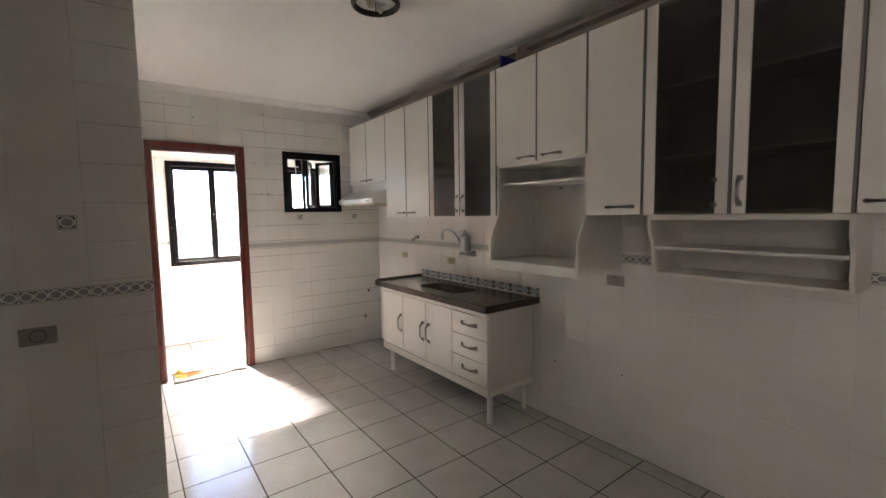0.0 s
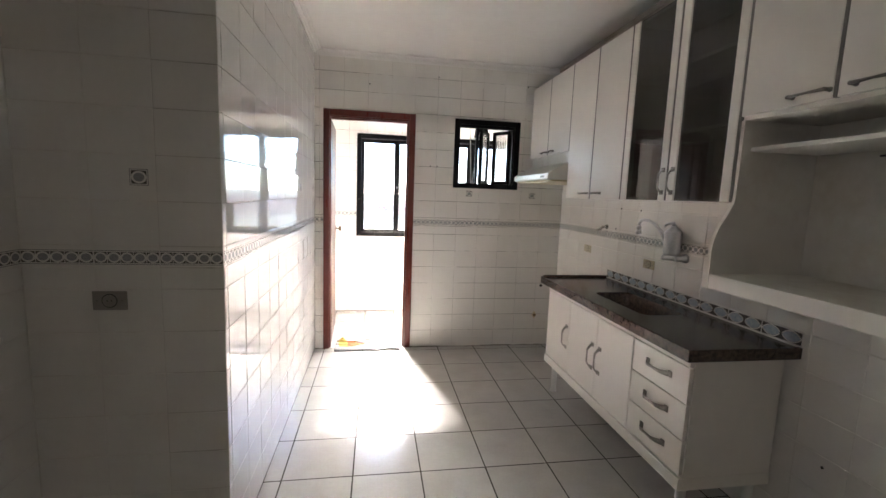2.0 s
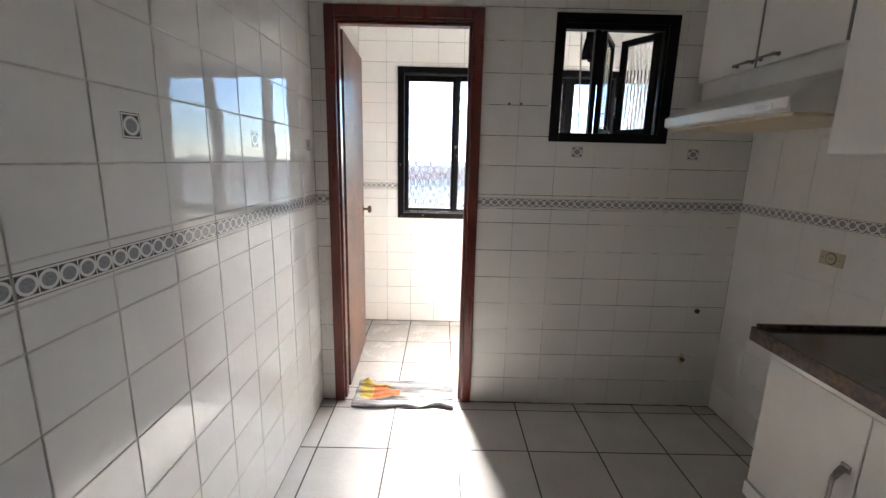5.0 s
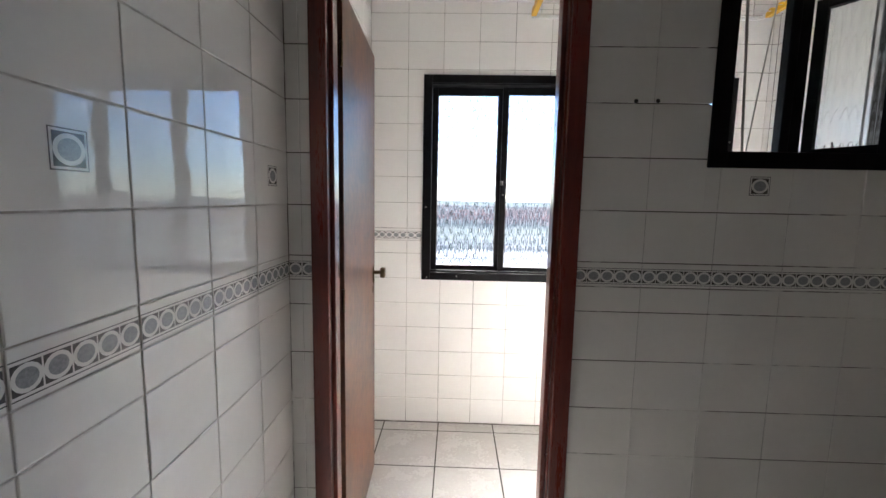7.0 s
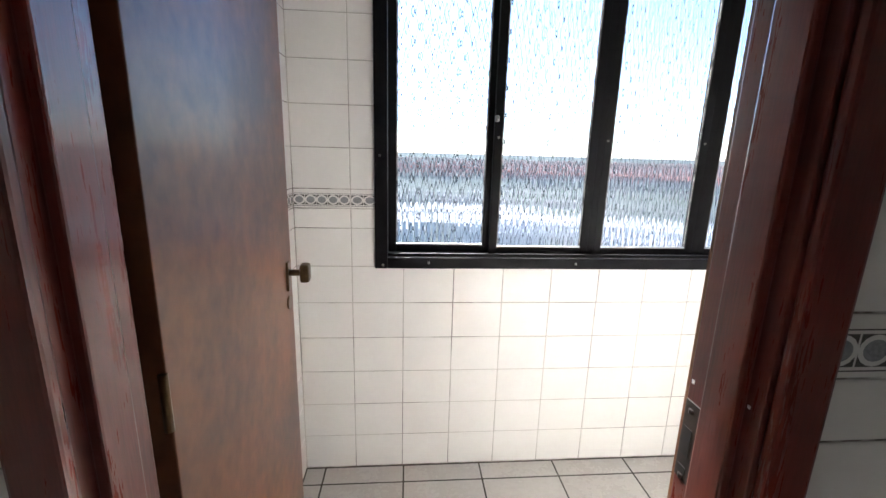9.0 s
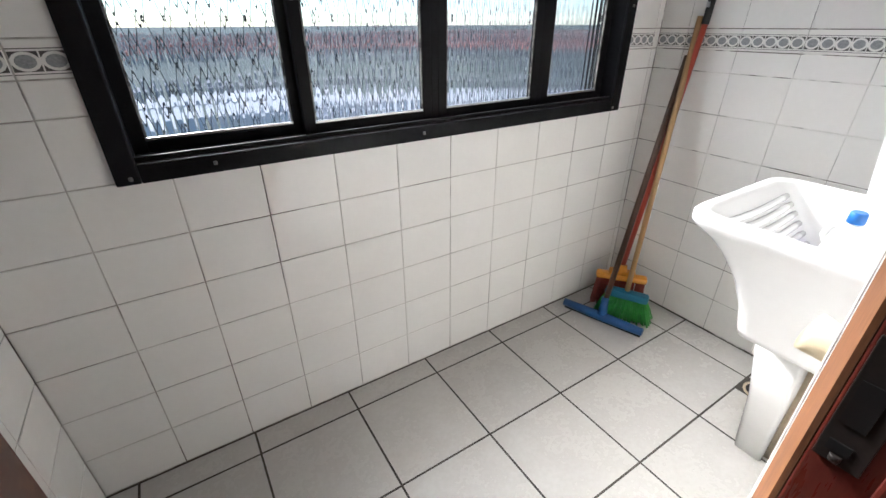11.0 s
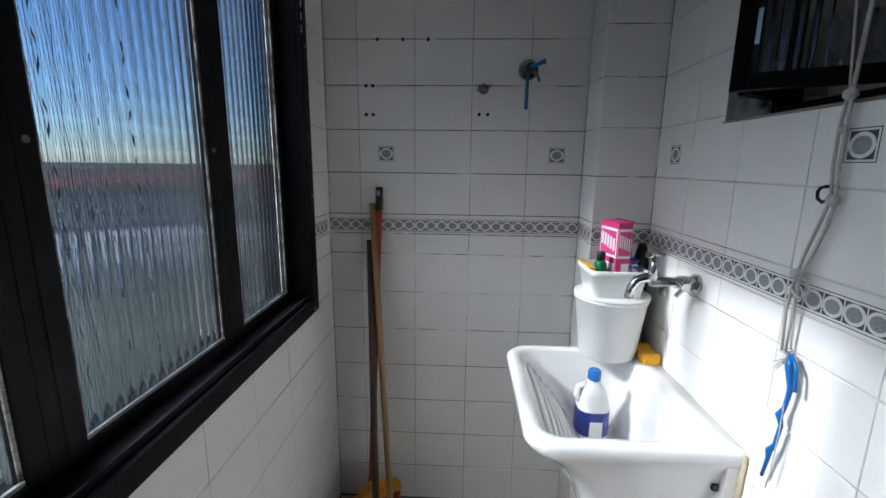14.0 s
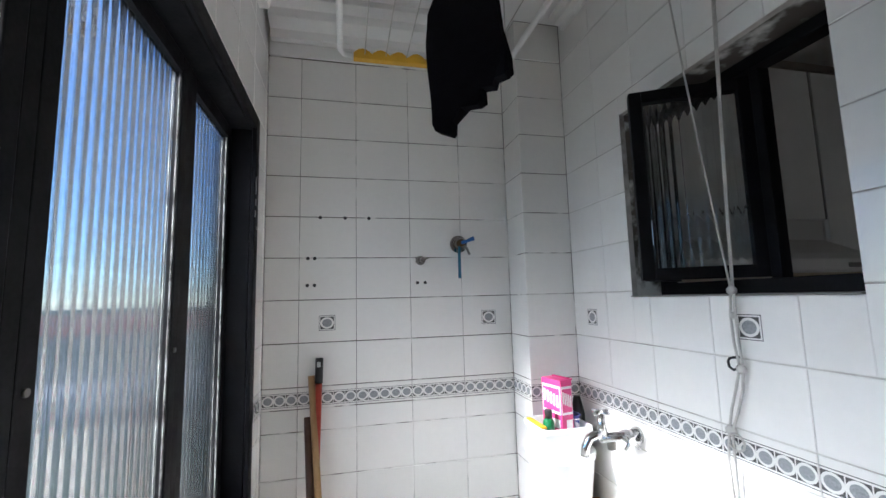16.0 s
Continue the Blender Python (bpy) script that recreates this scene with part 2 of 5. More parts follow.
ROOFS = mat("town_roofs", (0.50, 0.15, 0.10), 0.9, dark=(0.36, 0.16, 0.13), scale=0.1)
WHITE_TOWN = mat("town_white_walls", (0.58, 0.56, 0.52), 0.8, amount=0.2, scale=0.1)
TREES = mat("town_greenery", (0.07, 0.10, 0.06), 0.95, dark=(0.13, 0.14, 0.12), scale=0.03)


# ---- mesh helpers ----
HERE = Vector((0, 0, 0))  # origin of the group of things that is being built


def mesh_ob(name, bm, materials, smooth=False):
    me = bpy.data.meshes.new(name)
    bmesh.ops.translate(bm, vec=HERE, verts=bm.verts)
    bm.normal_update()
    bm.to_mesh(me)
    bm.free()
    for m in materials if isinstance(materials, (list, tuple)) else [materials]:
        me.materials.append(m)
    if smooth:
        for p in me.polygons:
            p.use_smooth = True
    return new(name, me)


def thing(name, base, label, category, group=""):
    return_ob = tagged(new(name), label, category, group)
    return_ob.empty_display_size = 0.05
    return_ob.location = Vector(base) + HERE
    return return_ob


def part(name, bm, material, parent, label="", smooth=False):
    ob = mesh_ob(name, bm, material, smooth)
    ob.parent = parent
    if parent.type == "EMPTY":
        ob.matrix_parent_inverse = Matrix.Translation(-parent.location)
    if label:
        tagged(ob, label)
    return ob


def solo(name, bm, material, label, category, group="", kind="", smooth=False):
    return tagged(mesh_ob(name, bm, material, smooth), label, category, group, kind)


def add_box(bm, x0, x1, y0, y1, z0, z1, bevel=0.0, m=0, turn=None):
    made = bmesh.ops.create_cube(bm, size=1)["verts"]
    for v in made:
        v.co = Vector(((x0 + x1) / 2 + v.co.x * (x1 - x0), (y0 + y1) / 2 + v.co.y * (y1 - y0), (z0 + z1) / 2 + v.co.z * (z1 - z0)))
    faces = list({f for v in made for f in v.link_faces})
    for f in faces:
        f.material_index = m
    if bevel:
        edges = list({e for f in faces for e in f.edges})
        r = bmesh.ops.bevel(bm, geom=edges, offset=bevel, segments=2, profile=0.6, affect="EDGES")
        made = list({v for f in r["faces"] for v in f.verts} | {v for v in made if v.is_valid})
        for f in {f for v in made for f in v.link_faces}:
            f.material_index = m
    if turn is not None:
        for v in made:
            v.co = turn @ v.co
    return made


def box(x0, x1, y0, y1, z0, z1, bevel=0.0, turn=None):
    bm = bmesh.new()
    add_box(bm, x0, x1, y0, y1, z0, z1, bevel, 0, turn)
    return bm


def add_tube(bm, points, radius, sides=10, m=0, cap=True):
    """A round bar along a line of points; radius: one number, or one for each point."""
    pts = [Vector(p) for p in points]
    rad = radius if isinstance(radius, (list, tuple)) else [radius] * len(pts)
    rings, last = [], None
    for i, p in enumerate(pts):
        d = (pts[min(i + 1, len(pts) - 1)] - pts[max(i - 1, 0)]).normalized()
        a = d.orthogonal().normalized() if last is None else (last - d * last.dot(d)).normalized()
        last = a
        b = d.cross(a)
        rings.append([bm.verts.new(p + (a * math.cos(2 * math.pi * k / sides) + b * math.sin(2 * math.pi * k / sides)) * rad[i]) for k in range(sides)])
    for r, s in zip(rings, rings[1:]):
        for k in range(sides):
            f = bm.faces.new((r[k], r[(k + 1) % sides], s[(k + 1) % sides], s[k]))
            f.material_index, f.smooth = m, True
    if cap:
        bm.faces.new(rings[0][::-1]).material_index = m
        bm.faces.new(rings[-1]).material_index = m


def tube(points, radius, sides=10):
    bm = bmesh.new()
    add_tube(bm, points, radius, sides)
    return bm


def lathe(center, profile, sides=28, squash=(1, 1), m=0, bm=None):
    """Turned body: profile of (radius, z) from bottom to top round a centre."""
    bm = bm or bmesh.new()
    cx, cy, cz = center
    rings = []
    for r, z in profile:
        rings.append([bm.verts.new((cx + squash[0] * r * math.cos(2 * math.pi * k / sides), cy + squash[1] * r * math.sin(2 * math.pi * k / sides), cz + z)) for k in range(sides)])
    for r, s in zip(rings, rings[1:]):
        for k in range(sides):
            f = bm.faces.new((r[k], r[(k + 1) % sides], s[(k + 1) % sides], s[k]))
            f.material_index, f.smooth = m, True
    bm.faces.new(rings[0][::-1]).material_index = m
    bm.faces.new(rings[-1]).material_index = m
    return bm


def prism(outline, axis, a0, a1, m=0, bm=None):
    """A flat outline pulled along an axis. axis x: outline in (y, z); y: in (x, z); z: in (x, y)."""
    bm = bm or bmesh.new()

    def at(p, a):
        return {"x": (a, p[0], p[1]), "y": (p[0], a, p[1]), "z": (p[0], p[1], a)}[axis]
    lo, hi = [bm.verts.new(at(p, a0)) for p in outline], [bm.verts.new(at(p, a1)) for p in outline]
    k = len(outline)
    for i in range(k):
        bm.faces.new((lo[i], lo[(i + 1) % k], hi[(i + 1) % k], hi[i])).material_index = m
    bm.faces.new(lo[::-1]).material_index = m
    bm.faces.new(hi).material_index = m
    bmesh.ops.recalc_face_normals(bm, faces=bm.faces)
    return bm


def arc(c, r, a0, a1, k=8):
    return [(c[0] + r * math.cos(radians(a0 + (a1 - a0) * i / k)), c[1] + r * math.sin(radians(a0 + (a1 - a0) * i / k))) for i in range(k + 1)]


def cut_rects(rect, holes):
    """The rectangle (u0, u1, v0, v1) less the holes, as rectangles."""
    todo = [rect]
    for a0, a1, b0, b1 in holes:
        rest = []
        for u0, u1, v0, v1 in todo:
            if a0 >= u1 or a1 <= u0 or b0 >= v1 or b1 <= v0:
                rest.append((u0, u1, v0, v1))
                continue
            m0, m1 = max(u0, a0), min(u1, a1)
            rest += [r for r in ((u0, m0, v0, v1), (m1, u1, v0, v1), (m0, m1, v0, max(v0, b0)), (m0, m1, min(v1, b1), v1)) if r[1] - r[0] > 0.004 and r[3] - r[2] > 0.004]
        todo = rest
    return todo


def slab(name, axis, at0, at1, u0, u1, v0, v1, holes, material, label, category="wall"):
    """A wall with openings that go through it. axis x or y: its normal."""
    bm = bmesh.new()
    us = sorted({u0, u1, *[min(max(h[i], u0), u1) for h in holes for i in (0, 1)]})
    vs = sorted({v0, v1, *[min(max(h[i], v0), v1) for h in holes for i in (2, 3)]})
    for a, b in zip(us, us[1:]):
        run = None
        for c, d in zip(vs, vs[1:]):
            if any(h[0] <= (a + b) / 2 <= h[1] and h[2] <= (c + d) / 2 <= h[3] for h in holes):
                continue
            if axis == "x":
                add_box(bm, at0, at1, a, b, c, d)
            else:
                add_box(bm, a, b, at0, at1, c, d)
    return solo(name, bm, material, label, category, kind="structure")


# ---- large structure ----
XL, XR, YF, YN, YW, XE, YK, ZC = 0.085, 2.36, -2.27, -5.6, 1.265, 2.355, 0.150, 2.60
G = 0.0022
DOOR_HOLE = (0.165, 0.93, -1, 2.095)
KWIN_HOLE = (1.278, 1.862, 1.508, 2.075)
# made-up opening in the side wall for the fill lamp
FILL_LAMP_HOLE = (-5.4, -4.6, 1.0, 2.1)
LWIN_HOLE = (0.402, 2.141, 0.930, 2.090)
WALLS = {
    "left": slab("wall_left", "x", -0.12, XL - G, YF + G, 0, 0, ZC, [], GROUT_PALE, "white glazed tile kitchen wall with grey border"),
    "return": slab("wall_return", "y", YF + G, -2.12, -0.535, -0.12, 0, ZC, [], GROUT_FAINT, "white tiled wall return beside the kitchen"),
    "side": slab("wall_side", "x", -0.66, -0.535 - G, YN, -2.12, 0, ZC, [FILL_LAMP_HOLE], GROUT_FAINT, "white tiled side wall of the kitchen"),
    "back": slab("wall_back", "y", YN - 0.12, YN, -0.66, 2.5, 0, ZC, [], CREAMPAINT, "plain painted wall behind the kitchen"),
    "right": slab("wall_right", "x", XR + G, 2.5, YN, YK - G, 0, ZC, [], GROUT_FAINT, "white tiled kitchen wall behind the cabinets"),
    "end": slab("wall_end", "y", G, 0.131, -0.12, XR + G, 0, ZC, [DOOR_HOLE, KWIN_HOLE], GROUT, "white tiled wall between kitchen and laundry"),
    "window": slab("wall_window", "y", YW + G, 1.405, -0.12, 2.5, 0, ZC, [LWIN_HOLE], GROUT_WORN, "white tiled laundry wall under the window"),
    "laundry_end": slab("wall_laundry_end", "x", XE + G, 2.5, YK - G, YW + G, 0, ZC, [], GROUT, "white tiled end wall of the laundry"),
    "laundry_left": slab("wall_laundry_left", "x", -0.12, XL - G, YK - G, YW + G, 0, ZC, [], GROUT, "white tiled side wall of the laundry"),
    "column": slab("wall_column", "x", 2.195 + G, XE + G - 0.001, YK - G, 0.340 - G, 0, ZC, [], GROUT, "white tiled column in the laundry corner"),
}
slab("wall_end_laundry_face", "y", 0.131, YK - G, -0.12, XR + G, 0, ZC, [(0.165, 1.04, -1, 2.095), KWIN_HOLE], GROUT_PALE, "tiled laundry face of the wall beside the door")
# unseen panel, added to keep sky light out of the side opening
solo("window_3", box(-0.655, -0.640, -5.398, -4.602, 1.002, 2.098, 0.003), CREAMPAINT, "unseen cream panel closing the added side opening", "window", kind="structure")
KFLOOR = solo("floor_kitchen", box(-0.66, 2.5, YN - 0.12, -0.0005, -0.12, -0.0007), FLOOR_GROUT, "kitchen floor of pale square tiles", "floor", kind="structure")
LFLOOR = solo("floor_laundry", box(-0.12, 2.5, 0.0005, 1.43, -0.12, -0.0007), FLOOR_GROUT, "laundry floor of pale square tiles", "floor", kind="structure")
solo("ceiling", box(-0.66, 2.5, YN - 0.12, 1.43, ZC, ZC + 0.12), PLASTER, "white painted plaster ceiling", "ceiling", kind="structure")


def crown(name, axis, a0, a1, at, sign, drop=0.045, out=0.055, material=PLASTER):
    """Stepped plaster moulding where a wall meets the ceiling."""
    z = ZC - 0.001
    o = [(0, z), (0, z - drop), (0.25 * out, z - drop), (0.3 * out, z - 0.72 * drop), (0.62 * out, z - 0.55 * drop), (0.68 * out, z - 0.28 * drop), (out, z - 0.22 * drop), (out, z)]
    solo(name, prism([(at + sign * (p[0] + 0.001), p[1]) for p in o], axis, a0, a1), material, "white stepped plaster ceiling moulding", "moulding", kind="structure")


solo("trim_door_reveal", box(0.9455, 1.0385, 0.1312, 0.1345, 0.002, 2.094, 0.001), PLASTER, "white plastered strip beside the door frame", "moulding", kind="structure")
crown("trim", "x", XL + 0.01, XR - 0.01, 0.0, -1)
crown("trim", "y", YF, -0.06, XL, 1)
crown("trim", "y", YN, -0.06, XR, -1, 0.16, 0.13, BROWN_PAINT)
crown("trim", "y", 0.36, YW - 0.01, XE, -1, 0.10, 0.16)
crown("trim", "x", XL + 0.01, 2.16, YW, -1, 0.10, 0.12)
crown("trim", "x", XL + 0.01, 2.15, YK, 1, 0.05, 0.06)
solo("trim_plaster_band", box(XE - 0.012, XE - 0.001, 0.345, YW - 0.002, 2.445, 2.499, 0.004), PLASTER, "plain plaster band above the laundry tiles", "moulding", kind="structure")

# outdoors
solo("ground", box(-6000, 6000, 3.0, 9000, -24.2, -24), TREES, "distant ground with dry greenery", "ground", kind="structure")
town, roofs, whites = bmesh.new(), bmesh.new(), bmesh.new()
rnd = random.Random(4)
for i in range(1300):
    d = 95 + 1500 * rnd.random() ** 1.5
    a = rnd.uniform(-1.2, 1.4)
    x, y, w, h = d * math.sin(a), 6 + d * math.cos(a), rnd.uniform(6, 14), rnd.uniform(3, 7)
    near = 112 < d < 165 and rnd.random() < 0.6
    if d < 112 or (d < 165 and not near):
        continue
    if 180 < d < 380 and rnd.random() < 0.75:
        continue
    if near:
        w *= 1.6
    add_box(whites if near else town, x - w / 2, x + w / 2, y - w / 2, y + w / 2, -24, -24 + h)
    if d > 380 and rnd.random() < 0.9:
        prism([(x - w * 0.56, -24 + h), (x + w * 0.56, -24 + h), (x, -24 + h + w * 0.3)], "y", y - w * 0.55, y + w * 0.55, 0, roofs)
tagged(solo("backdrop_town", town, TOWN, "distant low town houses seen through ribbed glass", "town"), kind="stuff")
tagged(solo("backdrop_white_houses", whites, WHITE_TOWN, "distant white houses in sunlight", "town"), kind="stuff")
tagged(solo("backdrop_roofs", roofs, ROOFS, "distant red tiled roofs", "town"), kind="stuff")


# ---- openings ----
def ribbed_pane(w, h, pitch=0.025, amp=0.0030, thick=0.004):
    """A pane of ribbed glass, centred, in x and z; its ribs stand on the -y side."""
    bm = bmesh.new()
    k = max(8, int(w / pitch) * 8)
    rows = []
    for i in range(k + 1):
        x = -w / 2 + w * i / k
        y = -thick / 2 - amp * (1 - abs(math.sin(math.pi * (x + w) / pitch)))
        rows.append([(x, y, -h / 2), (x, y, h / 2), (x, thick / 2, h / 2), (x, thick / 2, -h / 2)])
    for j in range(4):
        strip = [(bm.verts.new(r[j]), bm.verts.new(r[(j + 1) % 4])) for r in rows]
        for r, s in zip(strip, strip[1:]):
            bm.faces.new((r[0], s[0], s[1], r[1])).smooth = j in (0, 2)
    for r, turn in ((rows[0], False), (rows[-1], True)):
        vs = [bm.verts.new(p) for p in r]
        bm.faces.new(vs if turn else vs[::-1])
    return bm


def frame_bars(x0, x1, y0, y1, z0, z1, w, bevel=0.003, wb=None, wt=None):
    """The four bars of a rectangular frame, mitre-free, end to end."""
    wb, wt = wb or w, wt or w
    return [("stile", box(x0, x0 + w, y0, y1, z0, z1, bevel)), ("stile", box(x1 - w, x1, y0, y1, z0, z1, bevel)), ("rail", box(x0 + w, x1 - w, y0, y1, z0, z0 + wb, bevel)), ("rail", box(x0 + w, x1 - w, y0, y1, z1 - wt, z1, bevel))]


win1 = tagged(thing("window_1", (1.27, YW, 0.915), "black steel sliding window with four ribbed glass panes", "window"), kind="structure")
for nm, b in frame_bars(0.389, 2.154, YW - 0.014, YW - 0.001, 0.915, 2.104, 0.050, 0.004, 0.046, 0.046):
    part("window_frame", b, BLACK, win1)
for nm, b in frame_bars(0.4035, 2.1395, YW + 0.0005, 1.400, 0.9315, 2.0885, 0.032, 0.002, 0.030, 0.035):
    part("window_lining", b, BLACK, win1)
part("window_track", box(0.437, 2.106, YW + 0.004, YW + 0.010, 0.962, 0.974, 0.001), BLACK, win1)
part("window_sill", box(0.36, 2.18, 1.4055, 1.428, 0.900, 0.929, 0.004), BROWN_PAINT, win1)
for x0, x1, y in ((0.4365, 0.860, 1.362), (0.851, 1.272, 1.334), (1.298, 1.738, 1.334), (1.765, 2.1065, 1.336)):
    bars = frame_bars(x0, x1, y - 0.0135, y + 0.0135, 0.9625, 2.0525, 0.032, 0.002, 0.028, 0.040)
    sash = part("sash", bars[0][1], BLACK, win1)
    for nm, b in bars[1:]:
        part(nm, b, BLACK, sash)
    p = part("pane", ribbed_pane(x1 - x0 - 0.058, 1.028), RIBBED, win1)
    p.matrix_parent_inverse = Matrix.Translation(-win1.location) @ Matrix.Translation(((x0 + x1) / 2, y, 1.501))
    p.visible_shadow = False
    part("glazing_bead", box(x0 + 0.032, x1 - 0.032, y - 0.011, y - 0.006, 0.9907, 0.998, 0.001), STEEL, win1)
    for e in (x0 + 0.0325, x1 - 0.0375):
        part("putty_line", box(e, e + 0.005, y - 0.010, y - 0.0065, 0.999, 2.0115, 0.001), PUTTY, win1, "dirty grey putty along the glass")
part("meeting_stile", box(1.2725, 1.2975, 1.3210, 1.3470, 0.9625, 2.0525, 0.001), BLACK, win1)
part("meeting_stile", box(1.7385, 1.7645, 1.3210, 1.3470, 0.9625, 2.0525, 0.001), BLACK, win1)
part("latch", lathe((0.857, 1.314, 1.50), [(0.004, -0.012), (0.009, -0.010), (0.009, 0.010), (0.004, 0.012)], 10), DULL_METAL, win1, "small metal latch")
for x, z in ((0.42, 0.930), (0.6, 0.940), (1.20, 0.938), (2.11, 0.93), (0.41, 1.35), (2.13, 1.3), (2.13, 1.75)):
    part("screw", lathe((x, YW - 0.0145, z), [(0.0045, -0.0045), (0.0045, 0.0045)], 8), DULL_METAL, win1)
for pts in (((2.112, 1.905), (2.108, 1.885), (2.114, 1.868), (2.109, 1.850)), ((2.110, 1.835), (2.113, 1.815)), ((2.108, 1.800), (2.112, 1.790), (2.107, 1.780))):
    part("paint_scratch", tube([(x, YW - 0.0142, z) for x, z in pts], 0.0016, 5), WHITE_PRINT, win1)
for x in (0.868, 1.312, 1.722):
    part("bolt", tube([(x, 1.317, 1.43), (x, 1.3205, 1.43)], 0.005, 10), DULL_METAL, win1)

# diamond safety net outside
netm = bmesh.new()
for k in range(-22, 38):
    for s in (1, -1):
        x0 = 0.30 + k * 0.062
        pts = []
        for j in range(0, 25):
            x = x0 + s * j * 0.031 + (0.0 if s > 0 else 0.77)
            if 0.28 < x < 2.24:
                pts.append((x, 1.450 + 0.002 * s, 0.86 + j * 0.0535))
        if len(pts) > 1:
            add_tube(netm, [pts[0], pts[-1]], 0.0027, 4)
net = thing("safety_net", (1.26, 1.450, 0.9), "dark diamond-mesh safety net outside the window", "net")
part("mesh", netm, WIRE, net)
part("net_rail", box(0.25, 2.27, 1.443, 1.457, 0.845, 0.86, 0.002), BLACK, net)
part("net_rail", box(0.25, 2.27, 1.443, 1.457, 2.15, 2.165, 0.002), BLACK, net)
for x in (0.25, 2.26):
    part("net_post", box(x, x + 0.012, 1.4055, 1.4425, 0.845, 0.858), BLACK, net)
    part("net_post", box(x, x + 0.012, 1.4055, 1.4425, 2.152, 2.165), BLACK, net)

# kitchen window
win2 = tagged(thing("window_2", (1.6, 0.0, 1.5), "black steel kitchen window with two open ribbed sashes", "window"), kind="structure")
for nm, b in frame_bars(1.299, 1.909, -0.012, -0.001, 1.502, 2.114, 0.050, 0.003, 0.046, 0.046):
    part("window_frame", b, BLACK, win2)
for nm, b in frame_bars(1.2795, 1.8605, 0.001, 0.050, 1.5095, 2.0735, 0.016, 0.003, 0.036, 0.030):
    part("window_lining", b, BLACK, win2)
part("window_post", box(1.500, 1.526, 0.004, 0.036, 1.546, 2.043, 0.003), BLACK, win2)
part("window_sill", box(1.2795, 1.8605, 0.0505, YK + 0.006, 1.5085, 1.5125, 0.001), GREYPLATE, win2)


def open_sash(hinge, free, z0, z1, flip):
    hx, hy = hinge
    d = Vector((free[0] - hx, free[1] - hy, 0))
    w, a = d.length, math.atan2(d.y, d.x)
    m = Matrix.Translation((hx, hy, (z0 + z1) / 2)) @ Matrix.Rotation(a, 4, "Z") @ Matrix.Translation((w / 2, 0, 0))
    s = None
    for nm, b in frame_bars(-w / 2, w / 2, -0.014, 0.014, -(z1 - z0) / 2, (z1 - z0) / 2, 0.03, 0.002):
        ob = part("sash" if s is None else nm, b, BLACK, win2 if s is None else s)
        if s is None:
            s = ob
            ob.matrix_parent_inverse = Matrix.Translation(-win2.location) @ m
    p = part("pane", ribbed_pane(w - 0.05, z1 - z0 - 0.05, 0.021, 0.0024), RIBBED, s)
    p.visible_shadow = False
    if flip < 0:
        part("hinge_plate", box(w / 2 - 0.001, w / 2 + 0.0025, -0.010, 0.012, -0.150, -0.085, 0.001), STEEL, s)
    part("catch", tube([(w / 2 - 0.07, -0.018, -(z1 - z0) / 2 + 0.05), (w / 2 - 0.07, -0.03, -(z1 - z0) / 2 + 0.02), (w / 2 - 0.03, -0.03, -(z1 - z0) / 2 + 0.015)], 0.004, 8), DULL_METAL, s)


open_sash((1.545, 0.014), (1.680, 0.255), 1.550, 2.040, 1)
open_sash((1.830, 0.018), (1.718, 0.200), 1.550, 2.040, -1)

# door frame and leaf
door = tagged(thing("door_1", (0.55, 0.1, 0), "red-varnished wooden door standing open into the laundry", "door"), kind="structure")


def casing(y0, y1, outer0, outer1, top, w):
    prof = 0.004
    part("casing", box(outer0, outer0 + w, y0, y1, 0.002, top, prof), VARNISH, door)
    part("casing", box(outer1 - w, outer1, y0, y1, 0.002, top, prof), VARNISH, door)
    part("casing", box(outer0 + w, outer1 - w, y0, y1, top - w, top, prof), VARNISH, door)


casing(-0.016, -0.001, 0.158, 0.946, 2.126, 0.052)
part("jamb", box(0.168, 0.206, 0.0, 0.112, 0.002, 2.09, 0.002), VARNISH, door)
right_jamb = part("jamb", box(0.889, 0.927, 0.0, 0.112, 0.002, 2.09, 0.002), VARNISH, door)
part("head_jamb", box(0.206, 0.889, 0.0, 0.112, 2.062, 2.09, 0.002), VARNISH, door)
part("door_stop", box(0.206, 0.220, 0.02, 0.070, 0.002, 2.062, 0.003), VARNISH, door)
part("door_stop", box(0.875, 0.889, 0.02, 0.070, 0.002, 2.062, 0.003), VARNISH, door)
part("door_stop", box(0.220, 0.875, 0.02, 0.070, 2.048, 2.062, 0.003), VARNISH, door)
part("raw_edge", prism([(0.8895, 0.1125), (0.9285, 0.1125), (0.9285, 0.1305), (0.922, 0.1305), (0.8895, 0.117)], "z", 0.003, 2.06), RAWWOOD, door, "worn bare wood edge of the jamb")
part("strike_plate", box(0.8865, 0.8888, 0.080, 0.109, 0.945, 1.06, 0.0008), BRONZE, right_jamb, "dark metal strike plate")
part("strike_hole", box(0.8858, 0.8866, 0.089, 0.105, 0.983, 1.023), DARK, right_jamb)
part("strike_hole", box(0.8858, 0.8866, 0.090, 0.104, 0.956, 0.966), DARK, right_jamb)
for z in (0.951, 1.048):
    part("screw", lathe((0.8868, 0.096, z), [(0.004, -0.003), (0.004, 0.003)], 8), BRONZE, right_jamb)
chip_rnd = random.Random(21)
